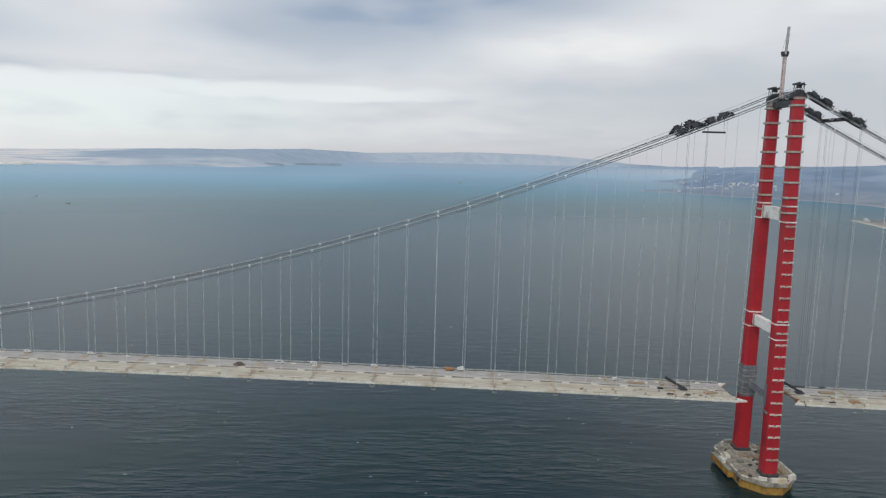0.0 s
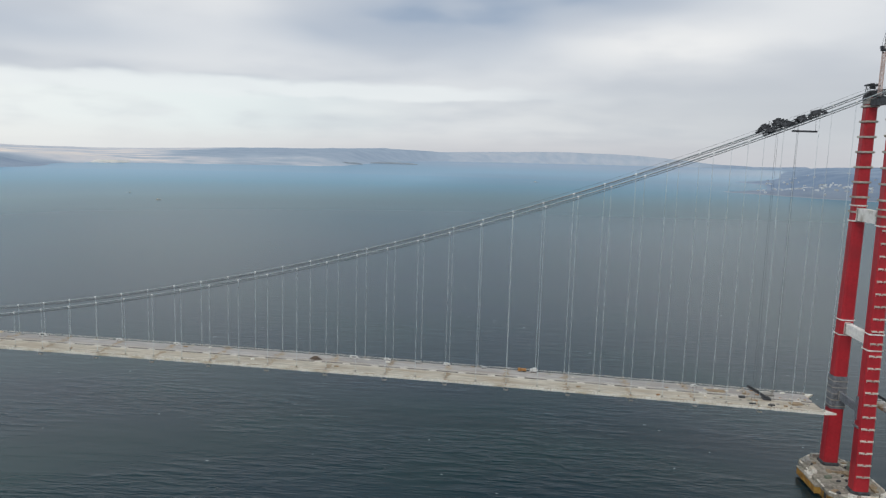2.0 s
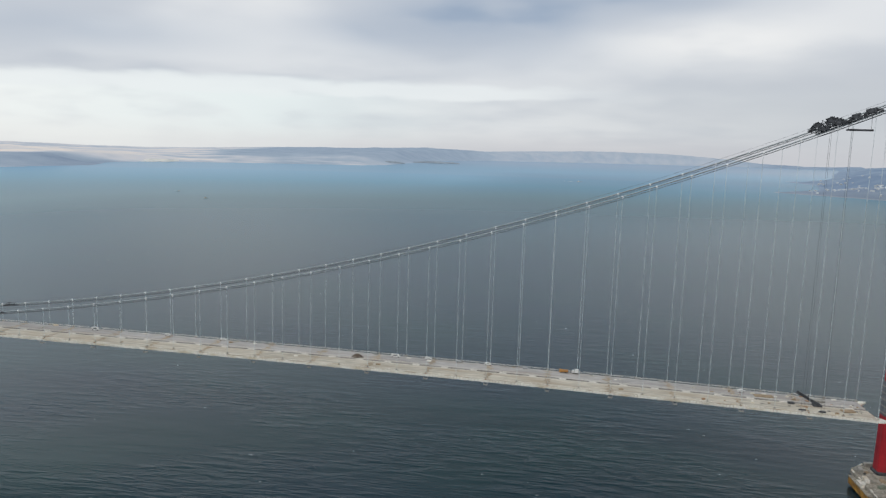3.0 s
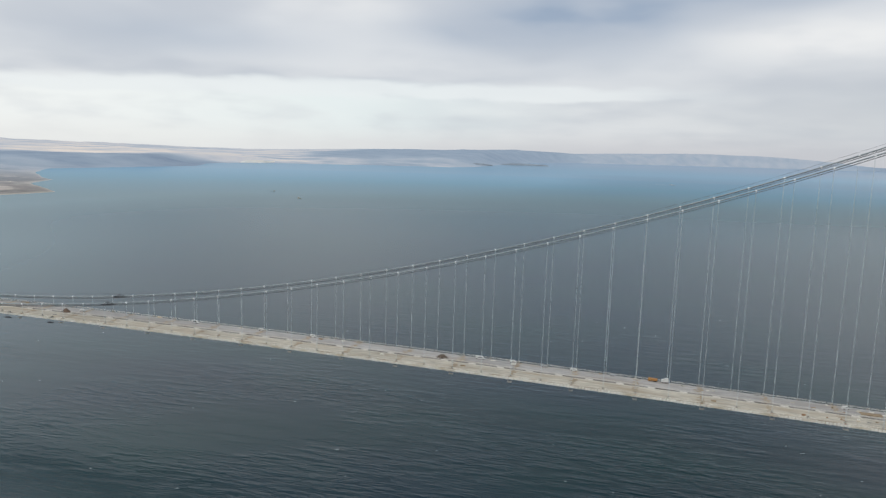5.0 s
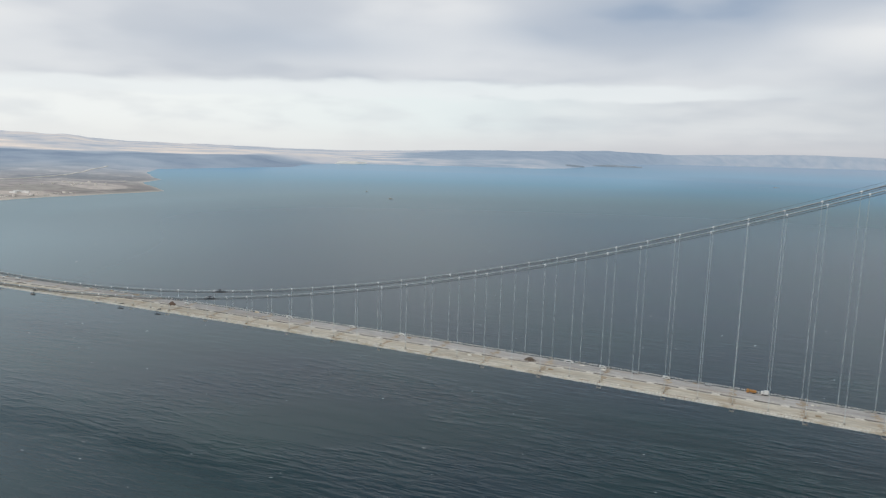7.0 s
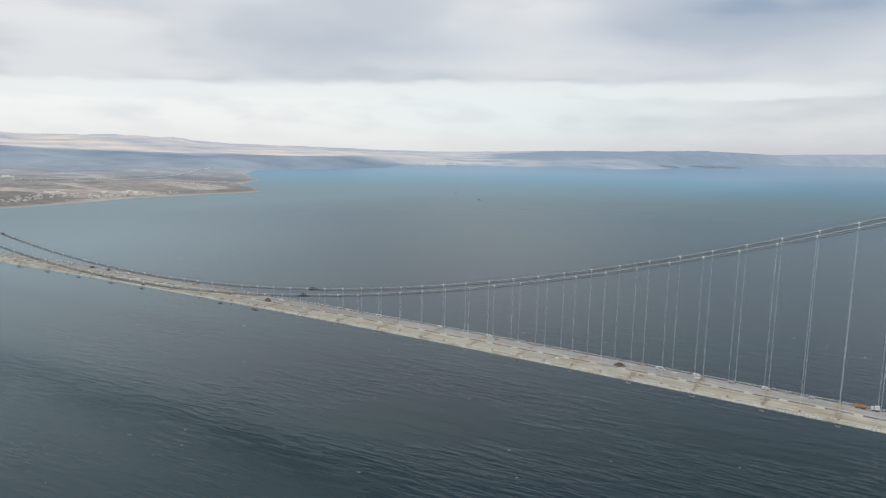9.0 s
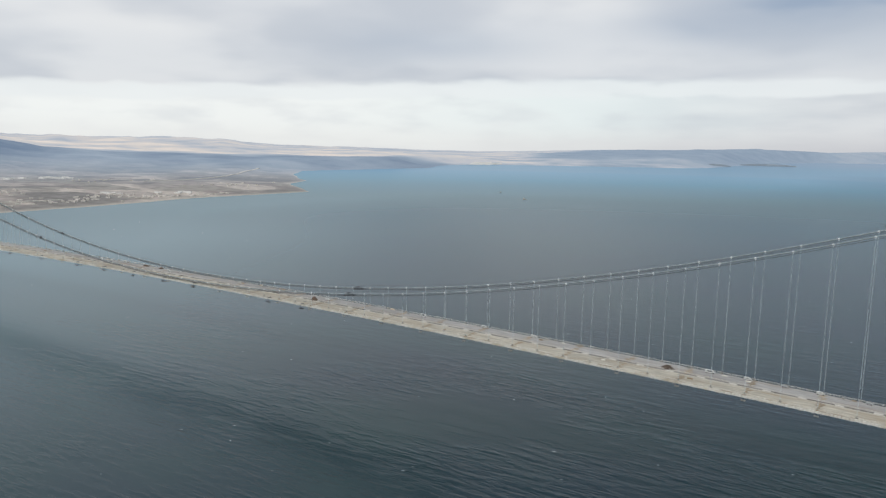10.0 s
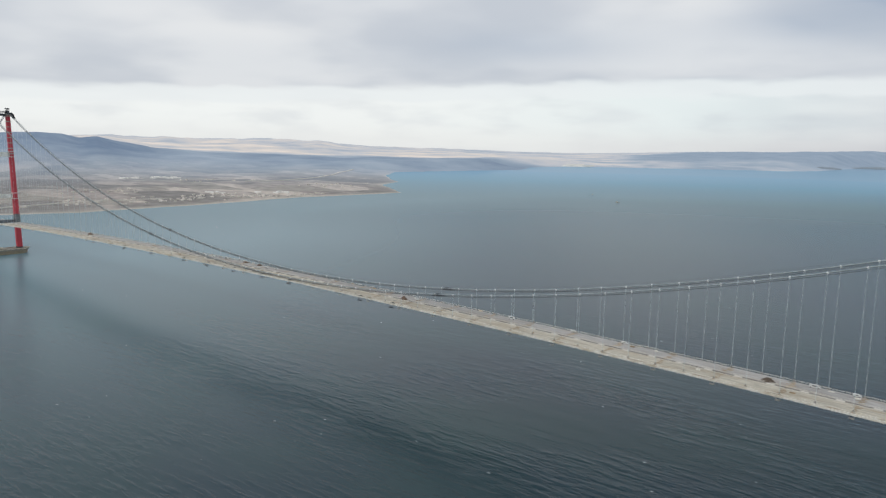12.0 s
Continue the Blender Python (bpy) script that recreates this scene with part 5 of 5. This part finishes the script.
# ---------------------------------------------------------------- machines on the cables
def cable_gantry(x0, x1, y, label, seed):
    """A wrapping and hauling gantry that straddles a cable: frames, deck, drums and ropes."""
    r = random.Random(seed)
    xm = (x0 + x1) / 2
    s = (cable_z(x1) - cable_z(x0)) / (x1 - x0)
    t = thing("cable_gantry", label, "gantry", pose(xm, y, cable_z(xm), 0, -math.degrees(math.atan(s)), 0), "gantries on the cables")
    n = (x1 - x0) / 2 * math.hypot(1, s)
    bm = bmesh.new()
    truss(bm, (-n * 1.15, 0, 1.5), (n * 1.1, 0, 1.5), 1.7, int(n), 0.16)
    part("frame", bm, DARK_STEEL, t)
    for k, (c0, big) in enumerate(((-0.56, r.uniform(0.8, 1.0)), (0.42, r.uniform(0.95, 1.15)))):
        cx, bm = c0 * n, bmesh.new()
        bar(bm, (cx - 1.0, -1.9, 3.0 * big), (cx - 1.0, 1.9, 2.8 * big), 1.7 * big, 12)
        bar(bm, (cx + 1.6, -1.5, 2.4 * big), (cx + 1.6, 1.7, 2.7 * big), 1.5 * big, 12)
        part("winch", bm, DARK_STEEL, t)
        bm = bmesh.new()
        for q in range(24):
            px, h = cx + r.gauss(0, 2.7), r.uniform(0.7, 1.9)
            top = 1.2 + 4.2 * big * max(0.15, 1 - ((px - cx) / 5.8) ** 2) * r.uniform(0.45, 1.05)
            w = r.uniform(0.5, 1.6)
            yy = r.uniform(-1.9, 1.0)
            box(bm, px - w, px + w, yy, yy + r.uniform(0.6, 1.6), top - h, top)
        tagged(part("gear_housing", bm, DARK_STEEL, t), kind="stuff")
        bm = bmesh.new()
        for q in range(12):
            a0 = Vector((cx + r.gauss(0, 2.4), r.uniform(-1.8, 1.8), r.uniform(0.4, 2.2)))
            bar(bm, a0, a0 + Vector((r.uniform(-2.2, 2.2), r.uniform(-0.8, 0.8), r.uniform(1.2, 4.4))), 0.16, 4)
        tagged(part("bracing", bm, DARK_STEEL, t), kind="stuff")
    bm = bmesh.new()
    for px in (-n, -n * 0.55, 0, n * 0.45, n):
        for yy in (-1.7, 1.7):
            bar(bm, (px, yy, -1.6), (px, yy, 1.9 + 0.6 * r.random()), 0.12, 4)
    for yy in (-1.7, 1.7):
        bar(bm, (-n, yy, -1.5), (n, yy, -1.5), 0.12, 4)
    part("cage", bm, DARK_STEEL, t)
    part("floor", shape((-n * 0.8, n * 0.8, -1.8, 1.8, -1.75, -1.55)), DARK_STEEL, t)
    return t


cable_gantry(-88, -69, -CABLE_Y, "dark cluttered work gantry straddling the cable", 1)
cable_gantry(-68, -48, -CABLE_Y, "dark cluttered work gantry straddling the cable", 2)
cable_gantry(-80, -60, CABLE_Y, "dark work gantry straddling the farther cable", 6)
cable_gantry(8, 26, -CABLE_Y, "dark work gantry on the cable beside the tower", 3)
cable_gantry(33, 52, -CABLE_Y, "dark work gantry on the side cable", 4)
cable_gantry(26, 38, CABLE_Y, "dark work gantry on the farther side cable", 5)


def cross_bridge(x, label):
    """A lattice walkway slung between the two catwalks."""
    z = cable_z(x)
    t = thing("cross_bridge", label, "walkway", pose(x, 0, z), "walkways between the cables")
    bm = bmesh.new()
    truss(bm, (0, -CABLE_Y - 2.5, 0.4), (0, CABLE_Y + 2.5, 0.4), 2.4, 16, 0.16)
    part("frame", bm, DARK_STEEL, t)
    part("floor", shape((-1.2, 1.2, -CABLE_Y - 2.5, CABLE_Y + 2.5, -0.95, -0.8)), DARK_STEEL, t)
    bm = bmesh.new()
    rr = random.Random(int(abs(x)))
    for k in range(9):
        y = -CABLE_Y + 4.4 * k
        h = rr.uniform(0.5, 1.6)
        box(bm, -0.8, 0.7, y, y + rr.uniform(1.0, 2.6), -0.79, h)
    tagged(part("stored_gear", bm, DARK_STEEL, t), kind="stuff")


cross_bridge(40.0, "dark lattice walkway slung between the side cables")


def wrapping_machine(x, y, n):
    s = (cable_z(x + 4) - cable_z(x - 4)) / 8
    t = thing("wrapping_machine", "small dark wrapping machine clamped round the cable", "machine", pose(x, y, cable_z(x), 0, -math.degrees(math.atan(s)), 0), "wrapping machines on the cables")
    bm = bmesh.new()
    for px, r in ((-n * 0.6, 0.62), (-n * 0.1, 0.8), (n * 0.6, 0.62)):
        bar(bm, (px - 0.5, 0, 0), (px + 0.5, 0, 0), r, 12)
    part("drum", bm, DARK_STEEL, t)
    part("frame", shape((-n, n, -1.5, -1.2, -0.9, -0.5), (-n, n, 1.2, 1.5, -0.9, -0.5), (-n, n, -1.5, 1.5, -1.6, -1.4)), DARK_STEEL, t)
    part("motor_housing", shape((-n * 0.4, n * 0.2, -0.6, 0.6, 1.0, 1.7)), DARK_STEEL, t)


for x, y, n in ((-743, -CABLE_Y, 7.0), (-763, CABLE_Y, 7.0), (-1334, -CABLE_Y, 3.2), (-1346, CABLE_Y, 3.2)):
    wrapping_machine(x, y, n)
cable_gantry(-SPAN + 18, -SPAN + 38, CABLE_Y, "dark work gantry on the cable beside the far tower", 11)
cable_gantry(-SPAN + 18, -SPAN + 38, -CABLE_Y, "dark work gantry on the cable beside the far tower", 12)

t = thing("hanging_platform", "dark slung platform hanging below the cable", "platform", pose(-46.5, CABLE_Y, 279.6))
part("floor", shape((-9.0, 9.0, -1.4, 1.4, -0.7, 0.7)), DARK_STEEL, t)
bm = bmesh.new()
for px in (-8, 8):
    bar(bm, (px, 0, 0.7), (px * 0.95, 0, cable_z(-46.5 + px * 0.95) - 279.6), 0.12, 4)
part("sling", bm, DARK_STEEL, t)


def lifting_ropes(x, y, label):
    t = thing("lifting_rope", label, "rope", pose(x, y, cable_z(x)), "lifting ropes below the gantries")
    bm = bmesh.new()
    n = cable_z(x) - deck_z(x)
    for dx in (-0.5, 0.5):
        bar(bm, (dx, 0, 0), (dx * 2, 0, -n + 2.0), 0.07, 5)
    part("rope", bm, DARK_STEEL, t)
    part("lifting_beam", shape((-2.5, 2.5, -0.4, 0.4, -n + 1.0, -n + 2.0), (-0.3, 0.3, -0.3, 0.3, -n + 0.004, -n + 1.0)), DARK_STEEL, t)


for x, y in ((-80, -CABLE_Y), (-66, -CABLE_Y), (40, CABLE_Y), (45, CABLE_Y), (62, CABLE_Y), (50, -CABLE_Y)):
    lifting_ropes(x, y, "dark lifting rope hanging from a cable gantry")
